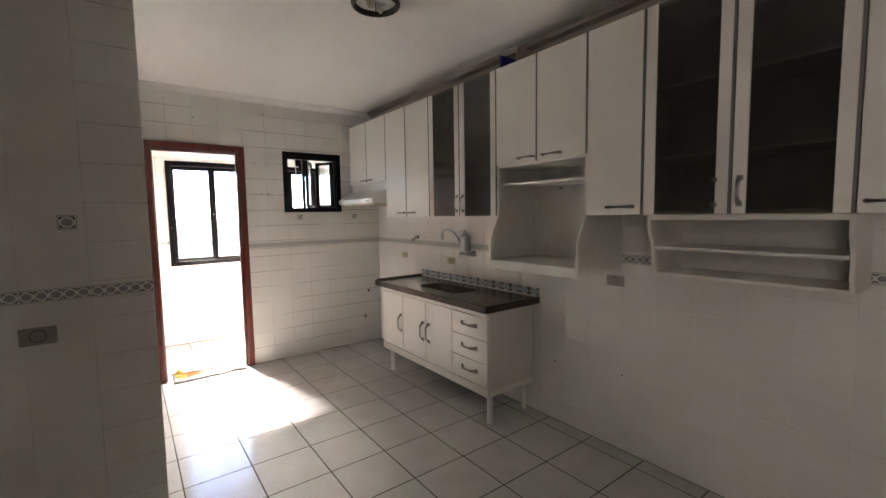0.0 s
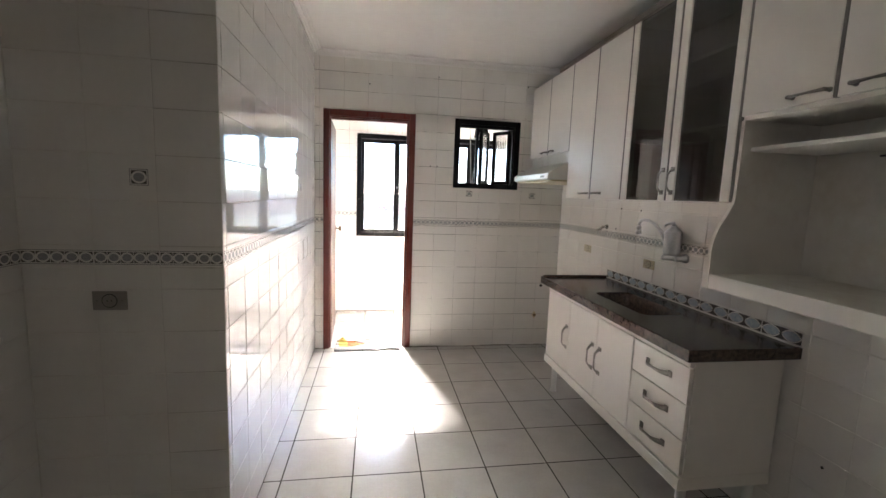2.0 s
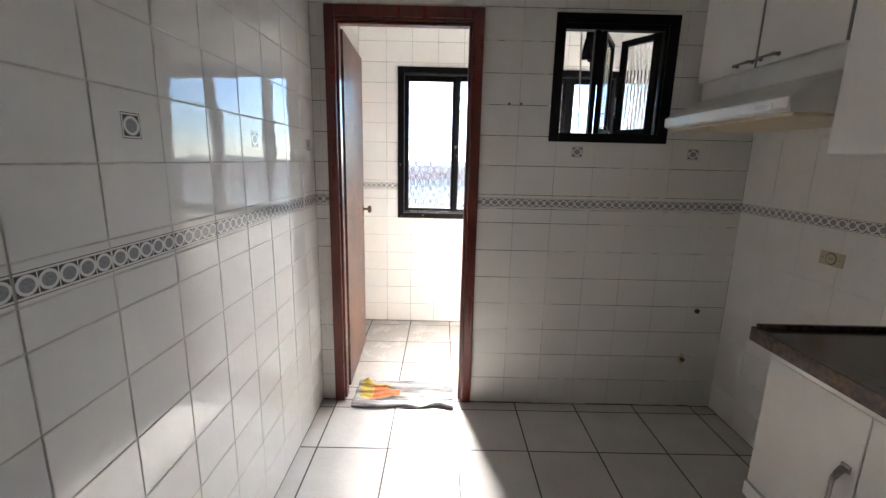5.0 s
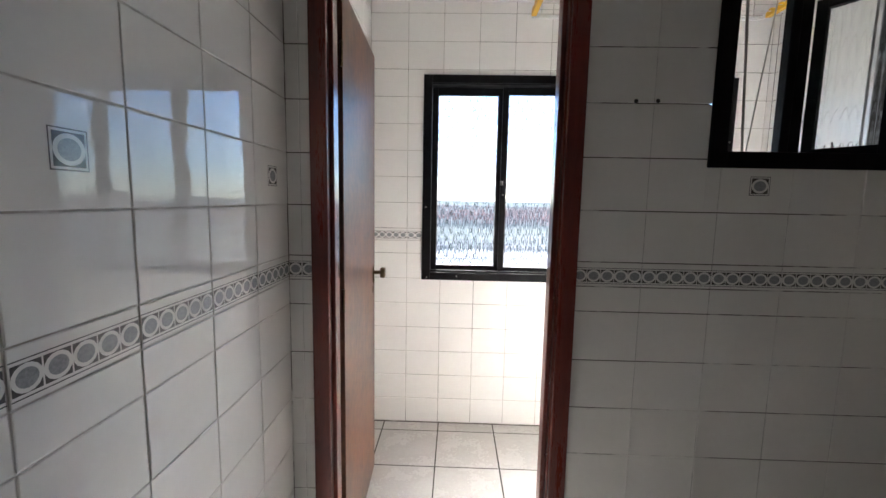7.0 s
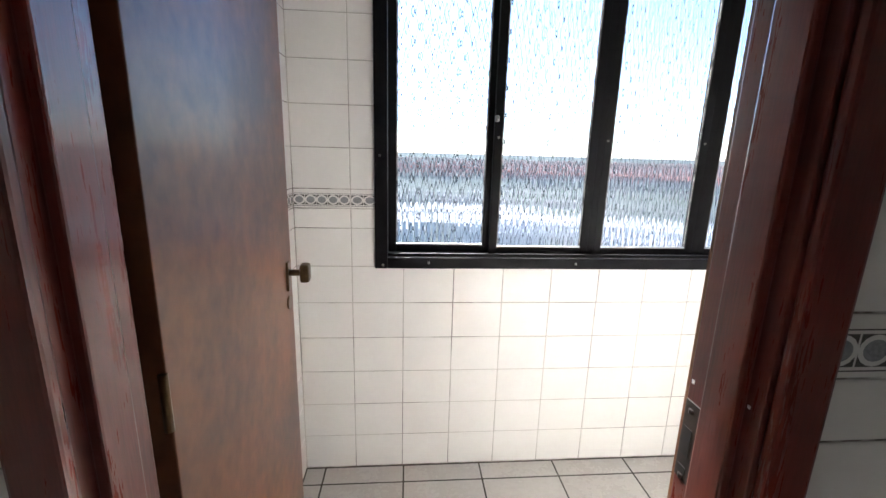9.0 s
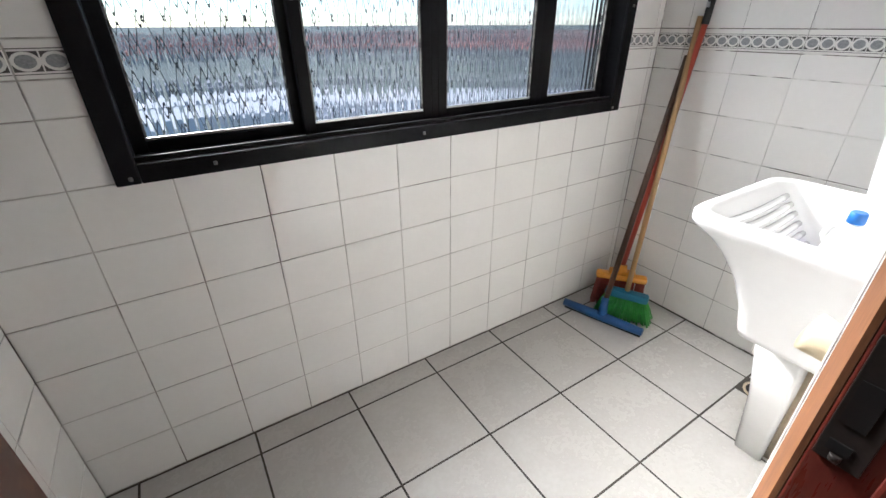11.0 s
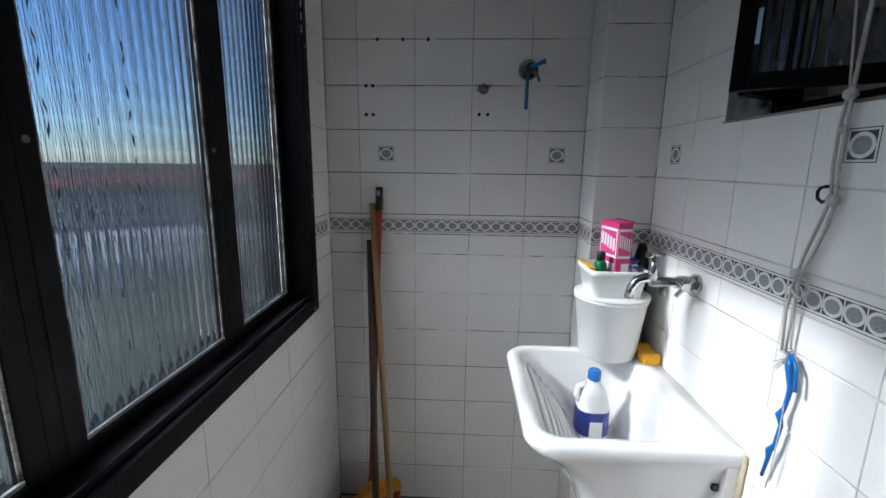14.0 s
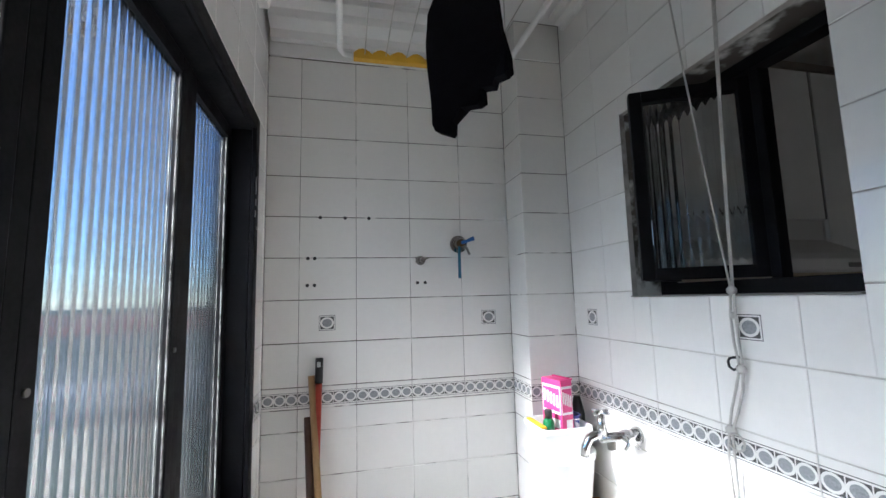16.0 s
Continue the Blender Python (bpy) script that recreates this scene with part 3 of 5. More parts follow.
for i in range(22):
    y, z, r = chip_rnd.uniform(0.004, 0.108), chip_rnd.uniform(0.55, 1.15), chip_rnd.uniform(0.0012, 0.0030)
    if 0.018 < y < 0.072 or (y > 0.078 and 0.94 < z < 1.065):
        continue
    part("paint_chip", box(0.8884, 0.8889, y - r, y + r, z - 1.3 * r, z + 0.8 * r, 0.0002), WHITE_PRINT if i % 3 else RAWWOOD, right_jamb)
LEAF = Matrix.Translation((0.216, 0.140, 0)) @ Matrix.Rotation(radians(92.2), 4, "Z")
leaf = part("leaf", box(0.0, 0.668, 0.0, 0.034, 0.012, 2.055, 0.002), DOORWOOD, door, "mottled brown veneer door leaf")
leaf.matrix_parent_inverse = Matrix.Translation(-door.location) @ LEAF
part("edge_strip", box(0.6685, 0.6715, 0.0005, 0.0335, 0.013, 2.054, 0.0008), VARNISH, leaf)
for s, y in ((-1, 0.0), (1, 0.034)):
    part("rose", box(0.610, 0.634, min(y, y + s * 0.006), max(y, y + s * 0.006), 0.99, 1.07, 0.002), BRASS, leaf)
    k = bmesh.new()
    add_tube(k, [(0.622, y + s * 0.006, 1.04), (0.622, y + s * 0.035, 1.04)], 0.009, 10)
    add_box(k, 0.602, 0.642, min(y + s * 0.035, y + s * 0.060), max(y + s * 0.035, y + s * 0.060), 1.015, 1.065, 0.008)
    part("knob", k, BRASS, leaf, "old brass door knob")
    part("keyhole_plate", lathe((0.622, 0, 0.955), [(0.018, -0.002), (0.018, 0.002)], 16), BRASS, leaf).matrix_parent_inverse = Matrix.Translation((0, y + s * 0.002, 0.0)) @ Matrix.Translation((0.0, 0, 0.955)) @ Matrix.Rotation(radians(90), 4, "X") @ Matrix.Translation((0, 0, -0.955))
for z in (0.25, 1.05, 1.85):
    part("hinge", tube([(0.213, 0.137, z - 0.04), (0.213, 0.137, z + 0.04)], 0.006, 8), BRASS, door)


# ---- kitchen things ----
def bow_handle(a, b, out, name, parent, r=0.0055, material=SATIN):
    """A flat bowed strap from a to b, broad and pointed at its feet, that stands off along the vector out."""
    a, b, o = Vector(a), Vector(b), Vector(out)
    along = (b - a).normalized()
    n = o.normalized()
    wide = along.cross(n)
    bm = bmesh.new()
    steps = 16
    rings = []
    for i in range(steps + 1):
        k = i / steps
        c = a + (b - a) * k + o * min(1.0, 1.25 * math.sin(math.pi * k) ** 0.7)
        w = r * (0.95 + 1.0 * abs(2 * k - 1) ** 2)
        h = 0.45 * r + 0.25 * r * abs(2 * k - 1)
        rings.append([bm.verts.new(c + wide * (w * math.cos(q)) + (n + along * 0.35 * (2 * k - 1)) * (h * math.sin(q))) for q in (math.pi * (0.25 + 0.25 * m) for m in range(8))])
    for p, q in zip(rings, rings[1:]):
        for m in range(8):
            bm.faces.new((p[m], p[(m + 1) % 8], q[(m + 1) % 8], q[m])).smooth = True
    bm.faces.new(rings[0][::-1])
    bm.faces.new(rings[-1])
    for p, sgn in ((a, 1), (b, -1)):
        turn = Matrix((along, wide, n)).transposed().to_4x4()
        turn.translation = p + along * sgn * 0.004
        add_box(bm, -0.011, 0.011, -1.9 * r, 1.9 * r, 0.0003, 0.007, 0.002, 0, turn)
    bmesh.ops.recalc_face_normals(bm, faces=bm.faces)
    return part(name, bm, material, parent)


def bar_handle(a, b, out, parent):
    """A straight square bar on two flared feet."""
    a, b, o = Vector(a), Vector(b), Vector(out)
    d = (b - a).normalized()
    bm = bmesh.new()
    add_tube(bm, [a + o * 0.9, a + (b - a) * 0.5 + o * 1.1, b + o * 0.9], [0.0065, 0.0042, 0.0065], 8)
    for p, s in ((a, 1), (b, -1)):
        add_tube(bm, [p, p + o * 0.5, p + o], [0.009, 0.006, 0.007], 8)
    return part("handle", bm, DULL_METAL, parent)


FX, BX = 2.000, XR - 0.001
SMOKE = glass("smoked_door_glass", (0.34, 0.33, 0.31), 0.0)


def carcass(t, y0, y1, z0, z1, shelves=(), material=LACQUER):
    w = 0.016
    part("side", box(FX + 0.020, BX, y0 + 0.0005, y0 + w, z0, z1, 0.001), material, t)
    part("side", box(FX + 0.020, BX, y1 - w, y1 - 0.0005, z0, z1, 0.001), material, t)
    part("top", box(FX + 0.020, BX, y0 + w, y1 - w, z1 - w, z1, 0.001), material, t)
    part("bottom", box(FX + 0.020, BX, y0 + w, y1 - w, z0, z0 + w, 0.001), material, t)
    part("back", box(BX - 0.008, BX, y0 + w, y1 - w, z0 + w, z1 - w), CAVITY, t)
    for z in shelves:
        part("shelf", box(FX + 0.05, BX - 0.008, y0 + w, y1 - w, z, z + 0.015, 0.001), LACQUER, t)


def plain_door(t, y0, y1, z0, z1):
    d = part("door", box(FX, FX + 0.018, y0 + 0.013, y1 - 0.002, z0, z1, 0.002), LACQUER, t)
    part("edge_profile", box(FX + 0.002, FX + 0.017, y0 + 0.002, y0 + 0.0128, z0 + 0.001, z1 - 0.001, 0.001), EDGE, d, "grey edge profile")
    return d


def glass_door(t, y0, y1, z0, z1):
    d = part("door", box(FX, FX + 0.018, y1 - 0.052, y1 - 0.002, z0, z1, 0.003), LACQUER, t)
    part("stile", box(FX, FX + 0.018, y0 + 0.013, y0 + 0.060, z0, z1, 0.003), LACQUER, d)
    part("edge_profile", box(FX + 0.002, FX + 0.017, y0 + 0.002, y0 + 0.0128, z0 + 0.001, z1 - 0.001, 0.001), EDGE, d, "grey edge profile")
    part("smoked_pane", box(FX + 0.007, FX + 0.011, y0 + 0.0605, y1 - 0.0525, z0 + 0.002, z1 - 0.002), SMOKE, d, "dark smoked glass pane")
    return d


ZT, ZB = 2.395, 1.442


def upper(y_far, y_near, z0, kind, label, shelves=()):
    """An upper cabinet unit. y_far is nearer the end wall; doors are split evenly."""
    t = thing("wall_cabinet", ((FX + BX) / 2, (y_far + y_near) / 2, z0), label, "cabinet", "white wall cabinets")
    carcass(t, y_near, y_far, z0, ZT, shelves)
    return t


u = upper(-0.060, -0.853, 1.787, "plain", "short white two-door wall cabinet above the range hood")
for a, b in ((-0.456, -0.060), (-0.853, -0.456)):
    plain_door(u, a, b, 1.787, ZT)
bar_handle((FX, -0.345, 1.812), (FX, -0.435, 1.812), (-0.022, 0, 0), u)
bar_handle((FX, -0.480, 1.812), (FX, -0.570, 1.812), (-0.022, 0, 0), u)
u = upper(-0.853, -1.565, ZB, "plain", "tall white two-door wall cabinet with bar handles")
for a, b in ((-1.209, -0.853), (-1.565, -1.209)):
    plain_door(u, a, b, ZB, ZT)
bar_handle((FX, -1.085, 1.478), (FX, -1.180, 1.478), (-0.022, 0, 0), u)
bar_handle((FX, -1.245, 1.478), (FX, -1.340, 1.478), (-0.022, 0, 0), u)
u = upper(-1.565, -2.345, ZB, "glass", "white wall cabinet with two smoked glass doors", (1.76, 2.08))
for a, b in ((-1.955, -1.565), (-2.345, -1.955)):
    glass_door(u, a, b, ZB, ZT)
bow_handle((FX, -1.925, 1.478), (FX, -1.925, 1.595), (-0.028, 0, 0), "handle", u, 0.006)
bow_handle((FX, -1.992, 1.478), (FX, -1.992, 1.595), (-0.028, 0, 0), "handle", u, 0.006)
u = upper(-2.345, -3.035, 1.757, "plain", "white two-door wall cabinet above an open microwave niche")
for a, b in ((-2.690, -2.345), (-3.035, -2.690)):
    plain_door(u, a, b, 1.772, ZT)
bar_handle((FX, -2.548, 1.800), (FX, -2.668, 1.800), (-0.024, 0, 0), u)
bar_handle((FX, -2.742, 1.800), (FX, -2.862, 1.800), (-0.024, 0, 0), u)
NX = 1.925
side = [(BX, 1.756), (FX + 0.006, 1.756), (FX + 0.006, 1.47), (FX + 0.002, 1.44), (FX - 0.020, 1.395), (FX - 0.050, 1.345), (NX + 0.008, 1.300), (NX, 1.255), (NX, 1.100), (BX, 1.100)]
for y in (-2.361, -3.035):
    part("niche_side", prism(side, "y", y + 0.0008, y + 0.0155), LACQUER_OLD, u)
part("niche_back", box(BX - 0.008, BX, -3.018, -2.362, 1.115, 1.755), LACQUER_OLD, u)
part("niche_shelf", box(FX + 0.045, BX - 0.009, -3.018, -2.362, 1.640, 1.656, 0.002), LACQUER, u)
part("niche_floor", box(NX + 0.012, BX - 0.009, -3.0185, -2.3615, 1.140, 1.156, 0.002), LACQUER_OLD, u)
part("niche_lip", box(NX, NX + 0.011, -3.0185, -2.3615, 1.100, 1.158, 0.002), LACQUER, u)
part("cord_hole", lathe((BX - 0.012, -2.60, 1.62), [(0.015, -0.003), (0.015, 0.003)], 14), DARK, u)
u = upper(-3.035, -3.345, ZB, "plain", "narrow white single-door wall cabinet")
plain_door(u, -3.345, -3.035, ZB, ZT)
bar_handle((FX, -3.165, 1.483), (FX, -3.295, 1.483), (-0.024, 0, 0), u)
u = upper(-3.345, -4.090, ZB, "glass", "white smoked-glass wall cabinet with a missing handle", (1.70, 2.02))
for a, b in ((-3.715, -3.345), (-4.090, -3.715)):
    glass_door(u, a, b, ZB, ZT)
bow_handle((FX, -3.746, 1.480), (FX, -3.746, 1.592), (-0.028, 0, 0), "handle", u, 0.006)
for z in (1.482, 1.586):
    part("handle_foot", box(FX - 0.016, FX - 0.0005, -3.664, -3.646, z - 0.009, z + 0.009, 0.002, None), DULL_METAL, u, "loose foot of a broken handle")
side = [(BX, 1.440), (FX + 0.010, 1.440), (FX + 0.012, 1.37), (FX + 0.045, 1.315), (FX + 0.060, 1.27), (FX + 0.062, 1.20), (FX + 0.085, 1.150), (BX, 1.140)]
for y in (-3.380, -4.090):
    part("niche_side", prism(side, "y", y + 0.0008, y + 0.0155), LACQUER, u)
part("niche_rail", box(FX + 0.012, FX + 0.030, -4.074, -3.381, 1.418, 1.440, 0.002), LACQUER, u)
part("niche_back", box(BX - 0.008, BX, -4.074, -3.381, 1.15, 1.438), LACQUER_OLD, u)
part("niche_shelf", box(FX + 0.055, BX - 0.009, -4.074, -3.381, 1.275, 1.290, 0.002), LACQUER, u)
part("niche_floor", box(FX + 0.085, BX - 0.009, -4.074, -3.381, 1.148, 1.162, 0.002), LACQUER, u)
u = upper(-4.090, -4.47, ZB, "plain", "white single-door wall cabinet beside the glass unit")
plain_door(u, -4.47, -4.090, ZB, ZT)
bar_handle((FX, -4.115, 1.483), (FX, -4.235, 1.483), (-0.024, 0, 0), u)
solo("blue_box", box(2.06, 2.20, -2.335, -2.318, ZT, ZT + 0.105, 0.002), NAVY, "flat dark blue board standing on the cabinet top", "box")
solo("brown_panel", box(2.05, 2.25, -2.485, -2.473, ZT, ZT + 0.11, 0.002), BROWN_PAINT, "brown wooden offcut standing on the cabinet top", "board")

# range hood
hood = thing("range_hood", (2.1, -0.46, 1.57), "old white range hood under the short cabinet", "range hood")
prof = [(1.862, 1.575), (1.862, 1.622), (1.885, 1.640), (2.02, 1.708), (2.02, 1.7855), (BX, 1.7855), (BX, 1.575)]
part("body", prism(prof, "y", -0.848, -0.075), LACQUER_OLD, hood)
part("front_panel", box(1.853, 1.8615, -0.846, -0.077, 1.580, 1.620, 0.003), LACQUER, hood)
part("label_plate", box(1.8505, 1.8525, -0.78, -0.70, 1.590, 1.606, 0.0005), GREYPLATE, hood)
part("filter", box(1.89, 2.33, -0.83, -0.09, 1.562, 1.5745, 0.002), PVC, hood, "grease-stained filter underside")

# sink cabinet
CX = 1.900
sc = thing("sink_cabinet", (2.1, -1.63, 0.0), "white laminate sink cabinet on four legs", "cabinet")
Y0, Y1, Z0, Z1 = -2.356, -0.912, 0.213, 0.812
for a, b in ((Y0, Y0 + 0.018), (-1.972, -1.956), (Y1 - 0.018, Y1)):
    part("side", box(CX + 0.019, 2.345, a, b, Z0 + 0.003, Z1 if a != -1.972 else 0.70, 0.002), LACQUER, sc)
part("bottom", box(CX + 0.019, 2.345, Y0 + 0.0185, Y1 - 0.0185, Z0 + 0.003, Z0 + 0.019, 0.001), LACQUER, sc)
part("back", box(2.335, 2.345, Y0 + 0.0185, Y1 - 0.0185, Z0 + 0.0195, Z1, 0.001), LACQUER, sc)
part("plinth_rail", box(CX - 0.006, CX + 0.0185, Y0 - 0.003, Y1 + 0.002, Z0, Z0 + 0.055, 0.003), LACQUER, sc)
part("side_rail", box(CX + 0.0186, 2.345, Y0 - 0.004, Y0 - 0.0005, Z0, Z0 + 0.055, 0.001), LACQUER, sc)
part("top_rail", box(CX - 0.004, CX + 0.0185, Y0, Y1, 0.762, Z1, 0.002), LACQUER, sc)
DZ0, DZ1 = Z0 + 0.060, 0.757
for a, b, hy in ((-1.266, -0.914, -1.235), (-1.618, -1.270, -1.580), (-1.963, -1.622, -1.664)):
    d = part("door", box(CX, CX + 0.018, a, b, DZ0, DZ1, 0.003), LACQUER, sc)
    bow_handle((CX, hy, 0.435), (CX, hy, 0.585), (-0.034, 0, 0), "handle", d, 0.0075)
    part("seam", box(CX + 0.010, CX + 0.0182, a - 0.0038, a - 0.0002, DZ0, DZ1), EDGE, sc)
hgt = (DZ1 - DZ0) / 3
for i in range(3):
    d = part("drawer", box(CX, CX + 0.018, -2.352, -1.968, DZ0 + i * hgt + 0.002, DZ0 + (i + 1) * hgt - 0.002, 0.003), LACQUER, sc)
    z = DZ0 + (i + 0.5) * hgt + 0.01
    bow_handle((CX, -2.085, z), (CX, -2.245, z), (-0.034, 0, 0), "handle", d, 0.0075)
for x, y in ((1.950, -2.318), (1.950, -0.985), (2.31, -2.30), (2.31, -0.985)):
    part("leg", lathe((x, y, 0), [(0.024, 0.0), (0.024, 0.010), (0.019, 0.013), (0.021, Z0 + 0.002)], 16), PLASTIC_MILK, sc)

# worktop with basin
wt = thing("worktop", (2.1, -1.65, 0.812), "dark brown granite worktop with a sunken basin", "worktop")
WX, WY0, WY1, WZ = 1.835, -2.412, -0.885, 0.852
SX0, SX1, SY0, SY1 = 1.985, 2.225, -1.905, -1.385
bm = bmesh.new()
add_box(bm, WX + 0.018, SX0, WY0 + 0.018, WY1, 0.8125, WZ)
add_box(bm, SX1, BX, WY0 + 0.018, WY1, 0.8125, WZ)
add_box(bm, SX0, SX1, WY0 + 0.018, SY0, 0.8125, WZ)
add_box(bm, SX0, SX1, SY1, WY1, 0.8125, WZ)
part("slab", bm, GRANITE, wt)
part("front_edge", box(WX, WX + 0.0178, WY0, WY1, 0.808, WZ + 0.006, 0.004), GRANITE, wt)
part("side_edge", box(WX + 0.018, BX, WY0, WY0 + 0.0178, 0.808, WZ + 0.006, 0.004), GRANITE, wt)
part("end_upstand", box(WX + 0.018, BX, WY1 - 0.014, WY1 + 0.001, WZ + 0.0005, WZ + 0.016, 0.003), GRANITE, wt)
bm = bmesh.new()
rings = []
for k, (ins, z) in enumerate(((0.0, WZ), (0.004, WZ - 0.012), (0.018, WZ - 0.11), (0.045, WZ - 0.145))):
    o = []
    for cx, cy, a0 in ((SX1 - 0.05, SY1 - 0.05, 0), (SX0 + 0.05, SY1 - 0.05, 90), (SX0 + 0.05, SY0 + 0.05, 180), (SX1 - 0.05, SY0 + 0.05, 270)):
        o += arc((cx, cy), 0.05 - min(ins, 0.045), a0, a0 + 90, 5)
    rings.append([bm.verts.new((*p, z)) for p in o])
corner = [bm.verts.new((x, y, WZ)) for x, y in ((SX1, SY1), (SX0, SY1), (SX0, SY0), (SX1, SY0))]
for q in range(4):
    seg = rings[0][q * 6:q * 6 + 6]
    for s0, s1 in zip(seg, seg[1:]):
        bm.faces.new((corner[q], s1, s0))
for r, s in zip(rings, rings[1:]):
    for i in range(len(r)):
        f = bm.faces.new((r[i], s[i], s[(i + 1) % len(r)], r[(i + 1) % len(r)]))
        f.smooth = True
bm.faces.new(rings[-1])
part("basin", bm, GRANITE, wt)
part("drain", lathe((2.11, -1.645, WZ - 0.1445), [(0.03, 0), (0.03, 0.003), (0.012, 0.0015)], 18), STEEL, wt)


# sockets, taps, small fittings
def socket(name, center, normal, size, material, label):
    """A wall plate with a round outlet. normal: '-x' or '-y'."""
    w, h = size
    t = thing(name, center, label, "socket")
    m = Matrix.Translation(center) @ (Matrix.Rotation(radians(90), 4, "X") if normal == "-y" else Matrix.Rotation(radians(-90), 4, "Z") @ Matrix.Rotation(radians(90), 4, "X"))
    pieces = [("plate", box(-w / 2, w / 2, -h / 2, h / 2, 0.0005, 0.006, 0.0022), material), ("outlet", lathe((0, 0, 0.0), [(0.021, 0.0062), (0.021, 0.0085), (0.019, 0.009), (0.018, 0.0072)], 20), material), ("slot", box(-0.008, -0.005, -0.003, 0.003, 0.0073, 0.0085), DARK), ("slot", box(0.005, 0.008, -0.003, 0.003, 0.0073, 0.0085), DARK), ("ring", lathe((0, 0, 0), [(0.0245, 0.0061), (0.0245, 0.0068)], 20), DARK), ("screw", lathe((-w * 0.36, 0, 0), [(0.0032, 0.0061), (0.0032, 0.0071)], 8), DULL_METAL), ("screw", lathe((w * 0.36, 0, 0), [(0.0032, 0.0061), (0.0032, 0.0071)], 8), DULL_METAL)]
    for nm, b, mt in pieces:
        b.transform(m)
        part(nm, b, mt, t)
    return t


socket("wall_socket", (-0.278, YF, 1.033), "-y", (0.106, 0.066), GREYPLATE, "grey metal power socket plate on white tiles")
for y, z in ((-0.577, 1.035), (-1.380, 1.034)):
    socket("wall_socket", (XR, y, z), "-x", (0.110, 0.058), CREAM, "cream plastic power socket above the worktop")
socket("wall_socket", (XR, -2.998, 1.043), "-x", (0.115, 0.062), GREYPLATE, "grey power socket plate below the niche")

pur = thing("water_purifier", (2.30, -1.66, 1.10), "white plastic water purifier with a swan-neck spout", "purifier")
part("housing", lathe((2.296, -1.655, 1.133), [(0.028, 0.0), (0.040, 0.006), (0.045, 0.02), (0.045, 0.128), (0.043, 0.136), (0.030, 0.150), (0.020, 0.156), (0.016, 0.170)], 28), PLASTIC_SHADED, pur)
part("spout", tube([(2.295, -1.603, 1.112), (2.295, -1.606, 1.150), (2.295, -1.598, 1.185), (2.294, -1.583, 1.218), (2.293, -1.560, 1.250), (2.292, -1.533, 1.276), (2.290, -1.500, 1.298), (2.288, -1.465, 1.312), (2.287, -1.430, 1.321), (2.286, -1.398, 1.323), (2.286, -1.368, 1.317), (2.286, -1.348, 1.300), (2.286, -1.345, 1.282)], 0.0095, 12), PLASTIC_SHADED, pur)
part("nozzle", lathe((2.286, -1.344, 1.226), [(0.012, 0.0), (0.017, 0.004), (0.019, 0.022), (0.012, 0.026), (0.012, 0.034), (0.016, 0.037), (0.016, 0.050), (0.011, 0.058)], 16), PLASTIC_SHADED, pur)
part("wall_arm", tube([(2.300, -1.697, 1.120), (2.296, -1.66, 1.117), (2.295, -1.603, 1.112), (2.295, -1.590, 1.111)], [0.017, 0.014, 0.0165, 0.0165], 14), PLASTIC_SHADED, pur)
part("wall_flange", tube([(XR - 0.001, -1.697, 1.120), (2.350, -1.697, 1.120), (2.345, -1.697, 1.120), (2.290, -1.697, 1.120)], [0.026, 0.024, 0.017, 0.016], 16), PLASTIC_SHADED, pur)
part("lever", tube([(2.296, -1.655, 1.300), (2.296, -1.652, 1.318), (2.296, -1.609, 1.314), (2.296, -1.588, 1.307), (2.296, -1.576, 1.296)], [0.012, 0.010, 0.008, 0.007, 0.005], 10), PLASTIC_SHADED, pur)
tap = thing("capped_wall_tap", (XR, -0.84, 1.21), "small chrome hook tap on the tiled wall", "tap")
part("flange", tube([(XR - 0.001, -0.845, 1.236), (2.352, -0.845, 1.236)], 0.018, 14), CHROME, tap)
part("spout", tube([(2.352, -0.845, 1.236), (2.325, -0.840, 1.232), (2.310, -0.825, 1.205), (2.312, -0.806, 1.198), (2.318, -0.796, 1.212)], [0.012, 0.01, 0.009, 0.008, 0.008], 10), CHROME, tap)
gv = thing("gas_outlet", (2.156, 0, 0.303), "small metal gas outlet on the tiled wall", "outlet")
part("rosette", prism([(2.156, 0.265), (2.180, 0.303), (2.156, 0.341), (2.132, 0.303)], "y", -0.006, -0.0005), PVC, gv)
part("nut", tube([(2.156, -0.006, 0.303), (2.156, -0.022, 0.303)], 0.012, 6), BRASS, gv)
solo("pipe_plug", tube([(2.207, -0.0006, 0.594), (2.207, -0.008, 0.594)], 0.014, 12), DARK, "black plug in a pipe hole in the wall", "plug")

# ceiling lamp
lamp = thing("ceiling_lamp", (1.13, -2.345, ZC), "round dark bronze ceiling lamp without its shade", "lamp")
LC = (1.13, -2.345)
ring = bmesh.new()
lathe((*LC, 0), [(0.118, ZC - 0.0005), (0.122, ZC - 0.014), (0.130, ZC - 0.034), (0.124, ZC - 0.046), (0.116, ZC - 0.050), (0.108, ZC - 0.046), (0.105, ZC - 0.020)], 40, (1, 1), 0, ring)
part("rim", ring, BRONZE, lamp)
part("reflector", lathe((*LC, 0), [(0.1045, ZC - 0.0185), (0.1045, ZC - 0.022)], 40), PLASTIC_WHITE, lamp)
part("bulb_holder", tube([(LC[0] - 0.03, LC[1], ZC - 0.022), (LC[0] - 0.03, LC[1], ZC - 0.055)], 0.018, 12), BULB, lamp)
part("bulb_holder", tube([(LC[0] + 0.02, LC[1] + 0.02, ZC - 0.035), (LC[0] + 0.05, LC[1] + 0.02, ZC - 0.050)], 0.017, 12), BULB, lamp)
